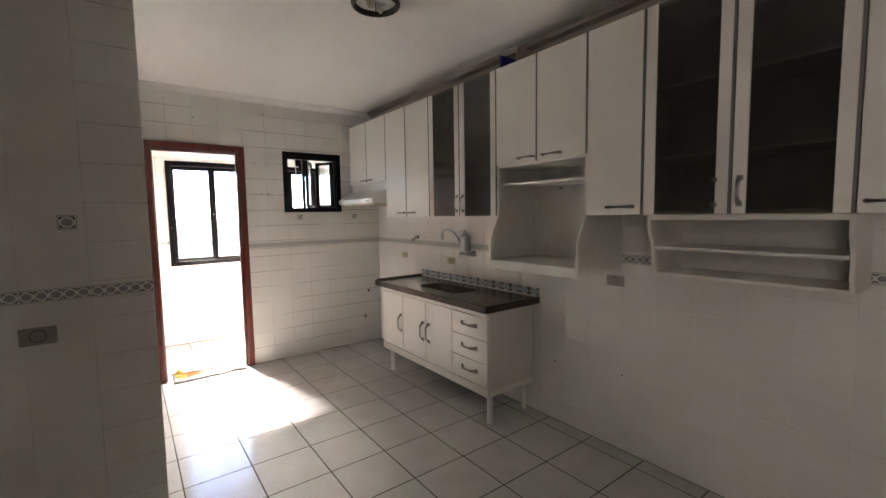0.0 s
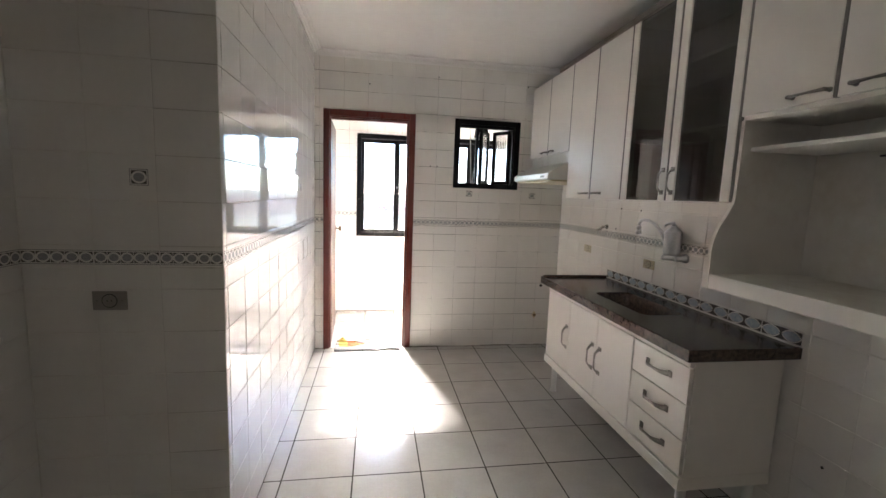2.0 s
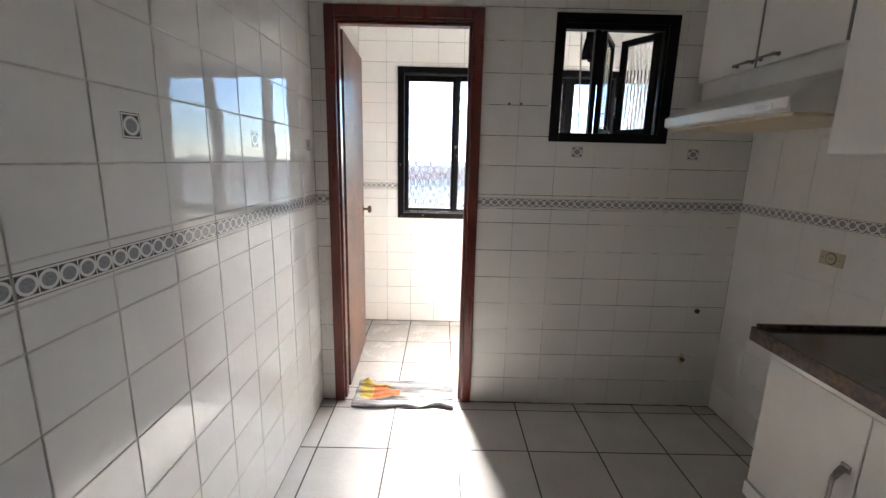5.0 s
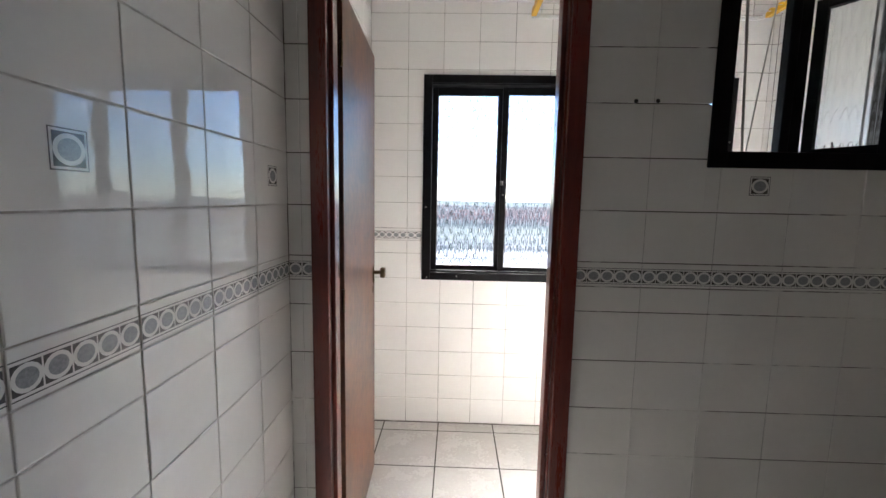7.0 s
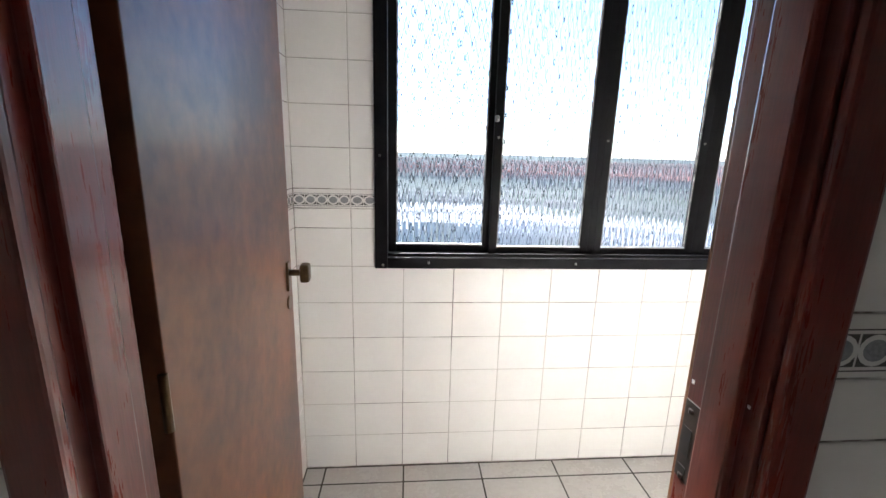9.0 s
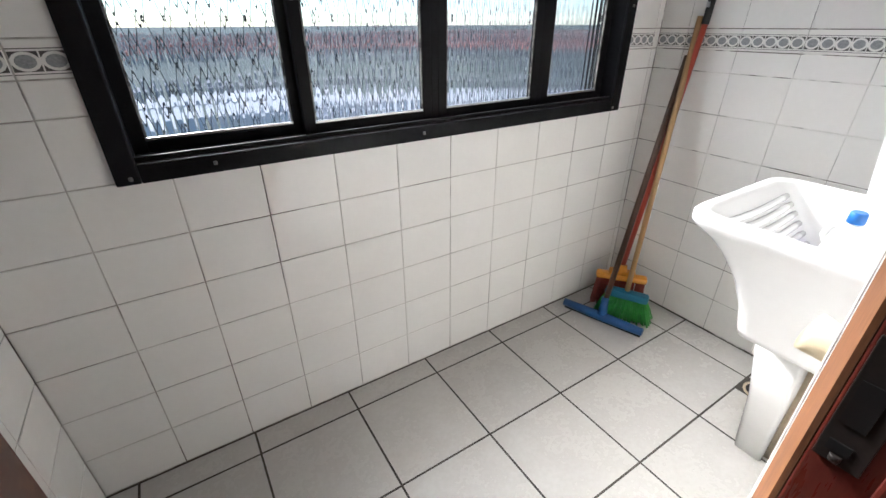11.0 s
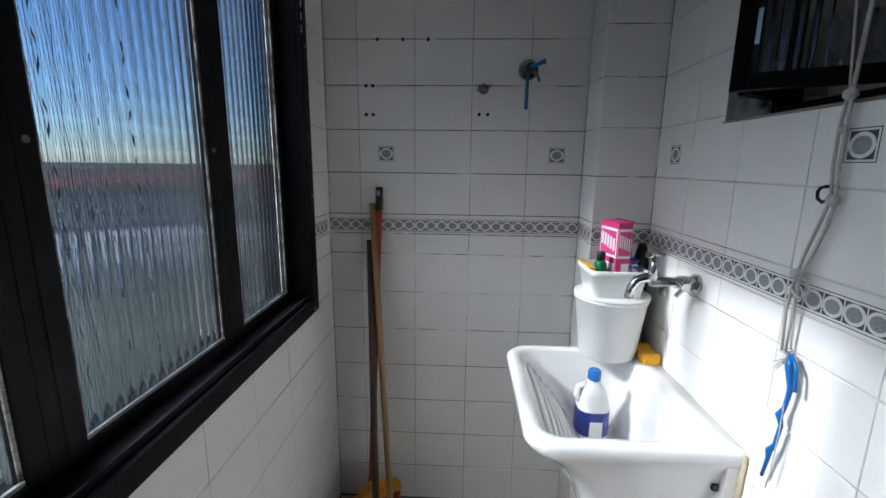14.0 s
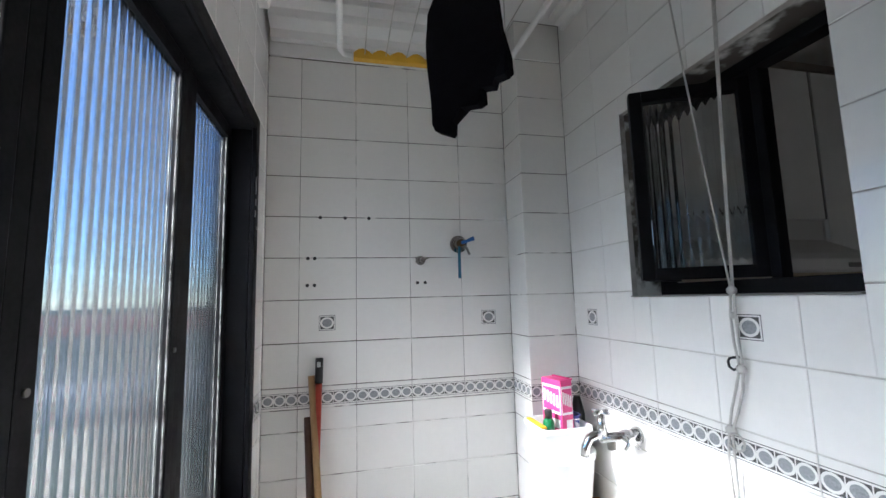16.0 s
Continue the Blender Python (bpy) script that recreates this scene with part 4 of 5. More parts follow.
part("bracket", box(LC[0] - 0.055, LC[0] + 0.055, LC[1] - 0.012, LC[1] + 0.012, ZC - 0.027, ZC - 0.0225), STEEL, lamp)
part("rod", tube([(LC[0], LC[1], ZC - 0.022), (LC[0], LC[1], ZC - 0.092)], 0.0025, 6), DARK, lamp)

# rag on the threshold
bm = bmesh.new()
NX_, NY_ = 64, 40
grid = []
for i in range(NX_ + 1):
    col = []
    for j in range(NY_ + 1):
        a, b = i / NX_, j / NY_
        edge = 0.035 * noise.noise(Vector((a * 4, b * 4, 2.2)))
        x = 0.262 + 0.585 * a + 0.5 * edge * (0.5 - a)
        y = -0.085 + 0.300 * b + 0.035 * a * (1 - b) - 0.02 * a + edge * 1.2
        fold = noise.noise(Vector((a * 2.0, b * 9 + 2.0 * a, 0.3))) * 0.5 + noise.noise(Vector((a * 5, b * 20, 4.1))) * 0.3 + noise.noise(Vector((a * 13, b * 17, 7.7))) * 0.2
        knot = 0.035 * math.exp(-((a - 0.10) ** 2 / 0.002 + (b - 0.93) ** 2 / 0.010))
        col.append(bm.verts.new((x, y, 0.008 + 0.030 * max(0, fold + 0.22) + knot)))
    grid.append(col)
for i in range(NX_):
    for j in range(NY_):
        f = bm.faces.new((grid[i][j], grid[i + 1][j], grid[i + 1][j + 1], grid[i][j + 1]))
        f.smooth = True
        a, b = (i + 0.5) / NX_, (j + 0.5) / NY_
        w = 0.03 * noise.noise(Vector((a * 9, b * 9, 1)))
        f.material_index = 1 if 0.17 + w < a < 0.45 + w and 0.28 + w < b < 0.62 + (0.2 if a < 0.3 else 0) else 2 if 0.04 < a + w < 0.19 + 0.2 * b and 0.3 + w < b < 0.9 else 0
r = bmesh.ops.extrude_face_region(bm, geom=bm.faces[:])
for v in [g for g in r["geom"] if isinstance(g, bmesh.types.BMVert)]:
    v.co.z = 0.001
bmesh.ops.recalc_face_normals(bm, faces=bm.faces)
solo("floor_rag", bm, [RAG_GREY, RAG_ORANGE, RAG_YELLOW], "crumpled grey and orange cleaning rag on the threshold", "rag")

# screw holes in the tiles
holes = bmesh.new()
for x, z in ((1.142, 2.454), (0.544, 2.354), (1.088, 1.684), (1.149, 1.685), (1.963, 2.429)):
    add_tube(holes, [(x, -0.0004, z), (x, -0.0016, z)], 0.006, 10)
for y, z in ((-2.55, 0.42), (-3.05, 0.47), (-1.016, 1.380), (-1.246, 1.375), (-0.965, 1.230)):
    add_tube(holes, [(XR - 0.0004, y, z), (XR - 0.0016, y, z)], 0.006, 10)
for y, z in ((1.074, 1.828), (0.985, 1.828), (0.897, 1.828), (1.117, 1.676), (1.093, 1.676), (1.118, 1.578), (1.093, 1.578), (0.714, 1.672), (0.715, 1.581), (0.685, 1.581)):
    add_tube(holes, [(XE - 0.0004, y, z), (XE - 0.0016, y, z)], 0.0065, 10)
solo("screw_holes", holes, DARK, "dark plugged screw holes in the wall tiles", "holes", kind="stuff")


# ---- laundry things ----
def rounded(x0, x1, y0, y1, r, k=5):
    r = min(r, (x1 - x0) / 2.01, (y1 - y0) / 2.01)
    o = []
    for cx, cy, a in ((x1 - r, y1 - r, 0), (x0 + r, y1 - r, 90), (x0 + r, y0 + r, 180), (x1 - r, y0 + r, 270)):
        o += arc((cx, cy), r, a, a + 90, k)
    return o


def squared(x0, x1, y0, y1, r, k=5):
    """Like rounded(), with the two corners at y0 left sharp."""
    o = rounded(x0, x1, y0, y1, r, k)
    n = 2 * (k + 1)
    return o[:n] + [(x0, y0 + (y1 - y0) * 0.02 * (k - i)) for i in range(k + 1)] + [(x1, y0 + (y1 - y0) * 0.02 * i) for i in range(k + 1)]


def loft(rings, cap0=True, cap1=True, bm=None, m=0):
    bm = bm or bmesh.new()
    vs = [[bm.verts.new((*p, z)) for p in o] for o, z in rings]
    for r, s in zip(vs, vs[1:]):
        for i in range(len(r)):
            f = bm.faces.new((r[i], r[(i + 1) % len(r)], s[(i + 1) % len(r)], s[i]))
            f.smooth, f.material_index = True, m
    if cap0:
        bm.faces.new(vs[0][::-1]).material_index = m
    if cap1:
        bm.faces.new(vs[-1]).material_index = m
    return bm


HERE = Vector((0.004, -0.040, -0.026))
TZ = 0.838
tub = thing("laundry_tub", (1.87, 0.4, 0.0), "white glazed laundry tub with a ribbed washboard", "laundry tub")
TX0, TX1, TY0, TY1, TZ = 1.609, 2.140, YK + 0.042, 0.653, 0.838
shell = [(squared(1.690, 2.050, 0.262, 0.468, 0.03), 0.512), (squared(1.684, 2.056, 0.252, 0.476, 0.04), 0.530), (squared(1.672, 2.066, 0.215, 0.492, 0.05), 0.60), (squared(1.655, 2.082, TY0, 0.520, 0.06), 0.67),
         (squared(1.636, 2.100, TY0, 0.566, 0.07), 0.735), (squared(1.626, 2.120, TY0, 0.612, 0.075), 0.775), (squared(1.614, 2.134, TY0, 0.642, 0.075), 0.795), (squared(TX0, TX1, TY0, TY1, 0.075), 0.808),
         (squared(TX0, TX1, TY0, TY1, 0.075), 0.828), (squared(TX0 + 0.006, TX1 - 0.006, TY0, TY1 - 0.006, 0.072), 0.836), (squared(TX0 + 0.014, TX1 - 0.014, TY0, TY1 - 0.014, 0.068), TZ),
         (rounded(TX0 + 0.030, TX1 - 0.030, TY0 + 0.075, TY1 - 0.032, 0.055), TZ), (rounded(TX0 + 0.036, TX1 - 0.036, TY0 + 0.080, TY1 - 0.040, 0.050), TZ - 0.010), (rounded(TX0 + 0.050, TX1 - 0.050, TY0 + 0.090, TY1 - 0.118, 0.050), TZ - 0.105),
         (rounded(TX0 + 0.085, TX1 - 0.085, TY0 + 0.100, TY1 - 0.215, 0.05), TZ - 0.245), (rounded(TX0 + 0.12, TX1 - 0.12, TY0 + 0.125, TY1 - 0.245, 0.04), TZ - 0.265)]
body = part("bowl", loft(shell), CERAMIC, tub)
part("back_flange", prism([(TX0 + 0.004, 0.800), (TX1 - 0.004, 0.800), (TX1 - 0.014, 0.610), (TX1 - 0.05, 0.592), (TX0 + 0.045, 0.592), (TX0 + 0.014, 0.602)], "y", TY0 + 0.0005, TY0 + 0.032), CERAMIC, tub)
part("side_hole", box(1.628, 1.640, 0.226, 0.240, 0.725, 0.742, 0.003), DARK, tub)
for i in range(7):
    k = (i + 0.7) / 8
    y, z = TY1 - 0.052 - 0.155 * k, TZ - 0.026 - 0.195 * k ** 1.15
    x0, x1 = TX0 + 0.065 + 0.02 * k, TX1 - 0.065 - 0.02 * k
    sag = 0.008
    part("washboard_rib", tube([(x0 + (x1 - x0) * j / 10, y - sag * math.sin(math.pi * j / 10), z - 0.006 - 0.4 * sag * math.sin(math.pi * j / 10)) for j in range(11)], 0.0105, 8), CERAMIC, body)
part("overflow_hole", box(1.93, 1.955, 0.6105, 0.6125, 0.800, 0.808, 0.0008), DARK, tub)
part("pedestal", loft([(rounded(1.838, 1.872, 0.315, 0.395, 0.012), 0.0265), (rounded(1.820, 1.868, 0.315, 0.412, 0.012), 0.25), (rounded(1.778, 1.855, 0.315, 0.450, 0.015), 0.5125)]), CERAMIC, tub)
part("pedestal_back", loft([(rounded(1.8725, 1.950, 0.300, 0.380, 0.008), 0.0265), (rounded(1.8685, 1.945, 0.300, 0.395, 0.008), 0.25), (rounded(1.8555, 1.940, 0.300, 0.435, 0.008), 0.5122)]), CERAMIC_OLD, tub, "stained raw back of the pedestal")
part("wall_sealant", tube([(TX0 + 0.0, YK + 0.044, 0.83), (TX0 + 0.004, YK + 0.044, 0.74), (TX0 + 0.02, YK + 0.044, 0.66), (TX0 + 0.05, YK + 0.044, 0.56)], [0.006, 0.007, 0.005, 0.005], 8), CERAMIC_OLD, tub, "crumbling sealant against the wall")
trap = thing("waste_pipe", (1.95, 0.25, 0.4), "cream plastic waste pipe under the tub", "pipe")
part("pipe", tube([(1.975, 0.330, 0.511), (1.975, 0.330, 0.470), (1.975, 0.315, 0.445), (1.975, 0.285, 0.438), (1.975, YK + 0.041, 0.432)], 0.021, 14), PVC, trap)
part("nut", tube([(1.975, 0.330, 0.505), (1.975, 0.330, 0.475)], 0.029, 12), PVC, trap)
HERE = Vector((0, 0, 0))
stub = thing("pipe_stub", (1.162, YK, 0.870), "cream plastic pipe stub cut open at the wall", "pipe")
bm = bmesh.new()
add_tube(bm, [(1.168, YK + 0.0005, 0.876), (1.158, YK + 0.040, 0.889)], [0.024, 0.028], 20, 0, False)
add_tube(bm, [(1.158, YK + 0.040, 0.889), (1.1675, YK + 0.003, 0.8768)], [0.0245, 0.0215], 20, 0, False)
bmesh.ops.bridge_loops(bm, edges=[e for e in bm.edges if len(e.link_faces) == 1 and min(v.co.y for v in e.verts) > YK + 0.02])
part("pipe", bm, PVC, stub)
part("pipe_inside", tube([(1.1675, YK + 0.003, 0.8768), (1.1670, YK + 0.005, 0.8774)], 0.0222, 20), DARK, stub)

drain = thing("floor_drain", (2.158, 0.418, 0), "round floor drain with a cream rim", "drain")
bm = bmesh.new()
lathe((2.158, 0.418, 0), [(0.052, 0.0003), (0.052, 0.003), (0.044, 0.004), (0.043, 0.0008)], 26, (1, 1), 0, bm)
part("rim", bm, PVC, drain)
# black disc stands in for the shade down the open drain
part("grate", lathe((2.158, 0.418, 0), [(0.0425, 0.0010), (0.0425, 0.0016)], 26), DARK, drain)

HERE = Vector((0.030, -0.044, -0.0255))
bucket = thing("bucket", (2.068, 0.335, TZ), "round white plastic bucket on the tub edge", "bucket")
part("shell", lathe((2.068, 0.335, TZ + 0.0005), [(0.082, 0.0), (0.086, 0.004), (0.108, 0.185), (0.112, 0.187), (0.112, 0.196), (0.106, 0.196), (0.102, 0.18), (0.078, 0.012), (0.02, 0.010)], 40), PLASTIC_WHITE, bucket)
part("rim", lathe((2.068, 0.335, TZ + 0.1975), [(0.1065, 0.0), (0.1135, 0.0), (0.1140, 0.004), (0.1125, 0.007), (0.1065, 0.007)], 40), PLASTIC_WHITE, bucket)
tubbox = thing("storage_tub", (2.068, 0.33, TZ + 0.02), "white plastic box standing inside the bucket", "container")
BXC, BYC = 2.068, 0.340
part("shell", loft([(rounded(BXC - r, BXC + r, BYC - r, BYC + r, 0.022), TZ + z) for r, z in ((0.050, 0.0115), (0.070, 0.19), (0.082, 0.270), (0.087, 0.272), (0.087, 0.290), (0.081, 0.290), (0.066, 0.165), (0.060, 0.160))]), PLASTIC_WHITE, tubbox)
ZS = TZ + 0.1605


def carton(base, size, turn, label, material, tilt=0.0):
    w, d, h = size
    t = thing("detergent_carton", base, label, "carton")
    m = Matrix.Translation(base) @ Matrix.Rotation(radians(turn), 4, "Z") @ Matrix.Rotation(radians(tilt), 4, "Y")
    for nm, b, mt in (("body", box(-w / 2, w / 2, -d / 2, d / 2, 0, h, 0.002), material),
                      ("flap", box(-w / 2 + 0.002, w / 2 - 0.002, -d / 2 - 0.006, -d / 2 + 0.002, h - 0.002, h + 0.003, 0.0005), material)):
        b.transform(m)
        part(nm, b, mt, t)
    bars = [(-0.46, 0.46, 0.60, 0.93, 1, WHITE_PRINT), (-0.42, 0.42, 0.63, 0.90, 2, material)]
    bars += [(-0.36 + 0.16 * k, -0.26 + 0.16 * k, 0.68 + 0.012 * k, 0.82 + 0.012 * k, 3, WHITE_PRINT) for k in range(5)]
    bars += [(-0.40, 0.12, 0.44, 0.54, 1, WHITE_PRINT), (-0.1, 0.40, 0.30, 0.40, 1, NAVY), (-0.40, 0.05, 0.08, 0.24, 1, WHITE_PRINT), (-0.30, -0.10, 0.11, 0.20, 2, RED_PRINT)]
    for u0, u1, z0, z1, layer, mt in bars:
        out = 0.0005 * layer
        for b in (box(u0 * w, u1 * w, d / 2 + out - 0.0004, d / 2 + out, z0 * h, z1 * h), box(-w / 2 - out, -w / 2 - out + 0.0004, u0 * d, u1 * d, z0 * h, z1 * h)):
            b.transform(m)
            part("print", b, mt, t)
    return t


carton((2.064, 0.338, ZS + 0.0005), (0.098, 0.046, 0.270), 12, "pink detergent carton with white and red print", PINK, 0)
carton((2.066, 0.2810, ZS + 0.0005), (0.05, 0.018, 0.150), 0, "small blue and white soap carton in the box", NAVY, 0)
gb = thing("green_bottle", (2.105, 0.380, ZS), "green detergent bottle with a black cap", "bottle")
part("body", lathe((2.032, 0.388, ZS), [(0.018, 0), (0.020, 0.005), (0.020, 0.125), (0.018, 0.145), (0.011, 0.155)], 18), GREEN_BOTTLE, gb)
part("cap", lathe((2.032, 0.388, ZS + 0.155), [(0.0125, 0), (0.0125, 0.022), (0.010, 0.026)], 16), DARK, gb)
pb = thing("softener_bottle", (2.095, 0.30, ZS), "dark blue bottle with a pink cap", "bottle")
part("body", lathe((2.124, 0.282, ZS), [(0.018, 0), (0.0195, 0.005), (0.0195, 0.160), (0.016, 0.185), (0.010, 0.200)], 18), NAVY, pb)
part("cap", lathe((2.124, 0.282, ZS + 0.200), [(0.014, 0), (0.017, 0.03), (0.013, 0.045)], 16), PINK, pb)
db = thing("dark_bottle", (2.16, 0.27, TZ), "dark plastic bottle behind the bucket", "bottle")
solo("yellow_cloth", box(2.00, 2.12, 0.410, 0.4275, TZ + 0.2905, TZ + 0.298, 0.003), YELLOW, "yellow cloth edge hanging over the box rim", "cloth")
part("body", lathe((2.128, 0.228, 0.0), [(0.022, TZ + 0.0005), (0.024, TZ + 0.006), (0.024, 1.13), (0.016, 1.17), (0.011, 1.19)], 18), DARK, db)

HERE = Vector((0.024, -0.040, -0.0255))
bleach = thing("bleach_bottle", (1.965, 0.40, 0.574), "white bleach jug with a blue cap and label", "bottle")
BC = (1.972, 0.395)
ZJ = TZ - 0.264
part("body", loft([(rounded(BC[0] - 0.042, BC[0] + 0.042, BC[1] - 0.042, BC[1] + 0.042, 0.03), ZJ), (rounded(BC[0] - 0.047, BC[0] + 0.047, BC[1] - 0.047, BC[1] + 0.047, 0.034), ZJ + 0.01), (rounded(BC[0] - 0.047, BC[0] + 0.047, BC[1] - 0.047, BC[1] + 0.047, 0.034), ZJ + 0.135)]
                   + [(rounded(BC[0] - r, BC[0] + r, BC[1] - r, BC[1] + r, 0.8 * r), ZJ + z) for r, z in ((0.0465, 0.142), (0.043, 0.150), (0.0445, 0.155), (0.041, 0.163), (0.042, 0.168), (0.037, 0.178), (0.038, 0.183), (0.030, 0.197), (0.020, 0.213), (0.015, 0.222))]), PLASTIC_MILK, bleach)
part("label", loft([(rounded(BC[0] - 0.0478, BC[0] + 0.0478, BC[1] - 0.0478, BC[1] + 0.0478, 0.0345), ZJ + 0.055), (rounded(BC[0] - 0.0478, BC[0] + 0.0478, BC[1] - 0.0478, BC[1] + 0.0478, 0.0345), ZJ + 0.134)], False, False), NAVY, bleach, "dark blue paper label")
part("label_print", box(BC[0] - 0.0488, BC[0] - 0.0480, BC[1] - 0.02, BC[1] + 0.018, ZJ + 0.055, ZJ + 0.105, 0.0002), WHITE_PRINT, bleach)
part("handle", tube([(BC[0] - 0.004, BC[1] + 0.036, ZJ + 0.145), (BC[0] - 0.004, BC[1] + 0.050, ZJ + 0.170), (BC[0] - 0.003, BC[1] + 0.045, ZJ + 0.198), (BC[0], BC[1] + 0.018, ZJ + 0.207)], 0.009, 10), PLASTIC_MILK, bleach)
part("cap", lathe((*BC, ZJ + 0.222), [(0.019, 0), (0.020, 0.004), (0.019, 0.028), (0.016, 0.031)], 20), BLUE, bleach, "blue screw cap")
sb = prism([(1.985, TZ + 0.0005), (2.078, TZ + 0.0005), (2.078, TZ + 0.036), (2.050, TZ + 0.030), (2.020, TZ + 0.024), (1.998, TZ + 0.036), (1.985, TZ + 0.026)], "y", 0.196, 0.248)
bmesh.ops.bevel(sb, geom=sb.edges[:], offset=0.005, segments=2, profile=0.6, affect="EDGES")
sponge = solo("sponge", sb, ORANGE, "folded yellow sponge lying on the tub ledge", "sponge")

HERE = Vector((0.014, 0, -0.030))
wtap = thing("wall_tap", (1.865, YK, 1.14), "chrome wall tap with a cross handle and spout", "tap")
part("flange", tube([(1.868, YK + 0.0005, 1.139), (1.868, YK + 0.010, 1.139)], 0.024, 18), CHROME, wtap)
part("body", tube([(1.868, YK + 0.010, 1.139), (1.870, YK + 0.045, 1.139), (1.872, YK + 0.060, 1.139), (1.874, YK + 0.120, 1.140)], [0.017, 0.019, 0.014, 0.013], 14), CHROME, wtap)
part("spout", tube([(1.874, YK + 0.105, 1.142), (1.878, YK + 0.130, 1.150), (1.880, YK + 0.152, 1.140), (1.882, YK + 0.165, 1.118), (1.882, YK + 0.168, 1.092)], [0.014, 0.013, 0.012, 0.012, 0.0125], 12), CHROME, wtap)
part("stem", tube([(1.874, YK + 0.112, 1.145), (1.878, YK + 0.112, 1.205)], [0.015, 0.010], 12), CHROME, wtap)
cross = bmesh.new()
for a in (20, 110):
    dx, dy = 0.028 * math.cos(radians(a)), 0.028 * math.sin(radians(a))
    add_tube(cross, [(1.878 - dx, YK + 0.112 - dy, 1.210), (1.878 + dx, YK + 0.112 + dy, 1.210)], 0.006, 8)
part("cross_handle", cross, CHROME, wtap)
side_t = bmesh.new()
add_tube(side_t, [(1.870, YK + 0.048, 1.139), (1.838, YK + 0.050, 1.137)], [0.013, 0.011], 12)
part("side_stem", side_t, CHROME, wtap)
cross = bmesh.new()
for a in (40, 130):
    dy, dz = 0.032 * math.cos(radians(a)), 0.032 * math.sin(radians(a))
    add_tube(cross, [(1.834, YK + 0.050 - dy, 1.137 - dz), (1.834, YK + 0.050 + dy, 1.137 + dz)], 0.006, 8)
add_tube(cross, [(1.838, YK + 0.050, 1.137), (1.828, YK + 0.050, 1.137)], 0.011, 12)
part("cross_handle", cross, CHROME, wtap)
part("elbow", tube([(1.876, YK + 0.085, 1.139), (1.876, YK + 0.085, 1.105)], [0.014, 0.012], 12), DULL_METAL, wtap)

# brooms in the corner
HERE = Vector((-0.004, -0.012, 0))
sq = thing("squeegee", (2.01, 1.04, 0), "blue floor squeegee with a dark brown pole", "squeegee")
a, b = Vector((1.955, 1.222, 0.030)), Vector((2.066, 0.868, 0.030))
bm = bmesh.new()
add_tube(bm, [a, a + (b - a) * 0.45, a + (b - a) * 0.55, b], [0.018, 0.022, 0.022, 0.018], 10)
part("head", bm, DEEP_BLUE, sq)
d = (b - a).normalized()
bm = bmesh.new()
add_box(bm, -0.18, 0.18, -0.004, 0.004, 0.0005, 0.024)
bm.transform(Matrix.Translation(((a.x + b.x) / 2, (a.y + b.y) / 2, 0)) @ Matrix.Rotation(math.atan2(d.y, d.x), 4, "Z"))
part("rubber_blade", bm, DARK, sq)
part("collar", tube([(2.011, 1.044, 0.04), (2.034, 1.058, 0.12)], [0.021, 0.016], 12), DEEP_BLUE, sq)
part("pole", tube([(2.026, 1.053, 0.09), (2.336, 1.122, 1.125)], 0.0125, 12), BROWN, sq)


def bristles(center, length, width, z0, z1, turn, splay, material, seed, name, parent, count=260):
    rr = random.Random(seed)
    bm = bmesh.new()
    m = Matrix.Translation((center[0], center[1], 0)) @ Matrix.Rotation(radians(turn), 4, "Z")
    for i in range(count):
        x, y = rr.uniform(-length / 2, length / 2), rr.uniform(-width / 2, width / 2)
        s = splay * rr.uniform(0.6, 1.1)
        top, bot = m @ Vector((x, y, z1)), m @ Vector((x * (1 + s), y * (1 + 2.2 * s) + rr.uniform(-0.006, 0.006), z0 + rr.uniform(0, 0.012)))
        add_tube(bm, [top, (top + bot) / 2 + Vector((rr.uniform(-.003, .003), rr.uniform(-.003, .003), 0.002)), bot], [0.0022, 0.0024, 0.0028], 4)
    return part(name, bm, material, parent)


gbm = thing("green_broom", (2.15, 0.97, 0), "green-bristled broom with a teal head and wooden pole", "broom", "brooms")
HB = Matrix.Translation((2.125, 1.015, 0)) @ Matrix.Rotation(radians(-62), 4, "Z")
bm = bmesh.new()
add_box(bm, -0.095, 0.095, -0.026, 0.026, 0.108, 0.145, 0.014, 0, HB)
part("head", bm, TEAL, gbm)
bristles((2.125, 1.015), 0.18, 0.045, 0.001, 0.112, -62, 0.48, GREEN, 3, "bristles", gbm, 420)
part("pole", tube([(2.130, 1.020, 0.140), (2.342, 1.112, 1.262)], 0.0115, 12), POLEWOOD, gbm)
rbm = thing("red_broom", (2.20, 1.13, 0), "yellow-headed broom with red bristles and red pole", "broom", "brooms")
HB = Matrix.Translation((2.180, 1.095, 0)) @ Matrix.Rotation(radians(-52), 4, "Z")
bm = bmesh.new()
add_box(bm, -0.115, 0.115, -0.026, 0.026, 0.150, 0.180, 0.014, 0, HB)
add_box(bm, -0.060, 0.060, -0.022, 0.022, 0.178, 0.200, 0.010, 0, HB)
add_tube(bm, [HB @ Vector((0.0, 0, 0.185)), HB @ Vector((0.0, 0.01, 0.225))], [0.025, 0.017], 12)
part("head", bm, AMBER, rbm)
bristles((2.180, 1.095), 0.215, 0.042, 0.001, 0.152, -52, 0.10, RED_BRISTLE, 5, "bristles", rbm, 320)
part("pole", tube([(2.186, 1.103, 0.215), (2.338, 1.086, 1.235)], 0.0115, 12), RED, rbm)
part("grip", tube([(2.338, 1.086, 1.236), (2.344, 1.085, 1.322)], [0.0135, 0.0135], 12), DARK, rbm, "black plastic grip")
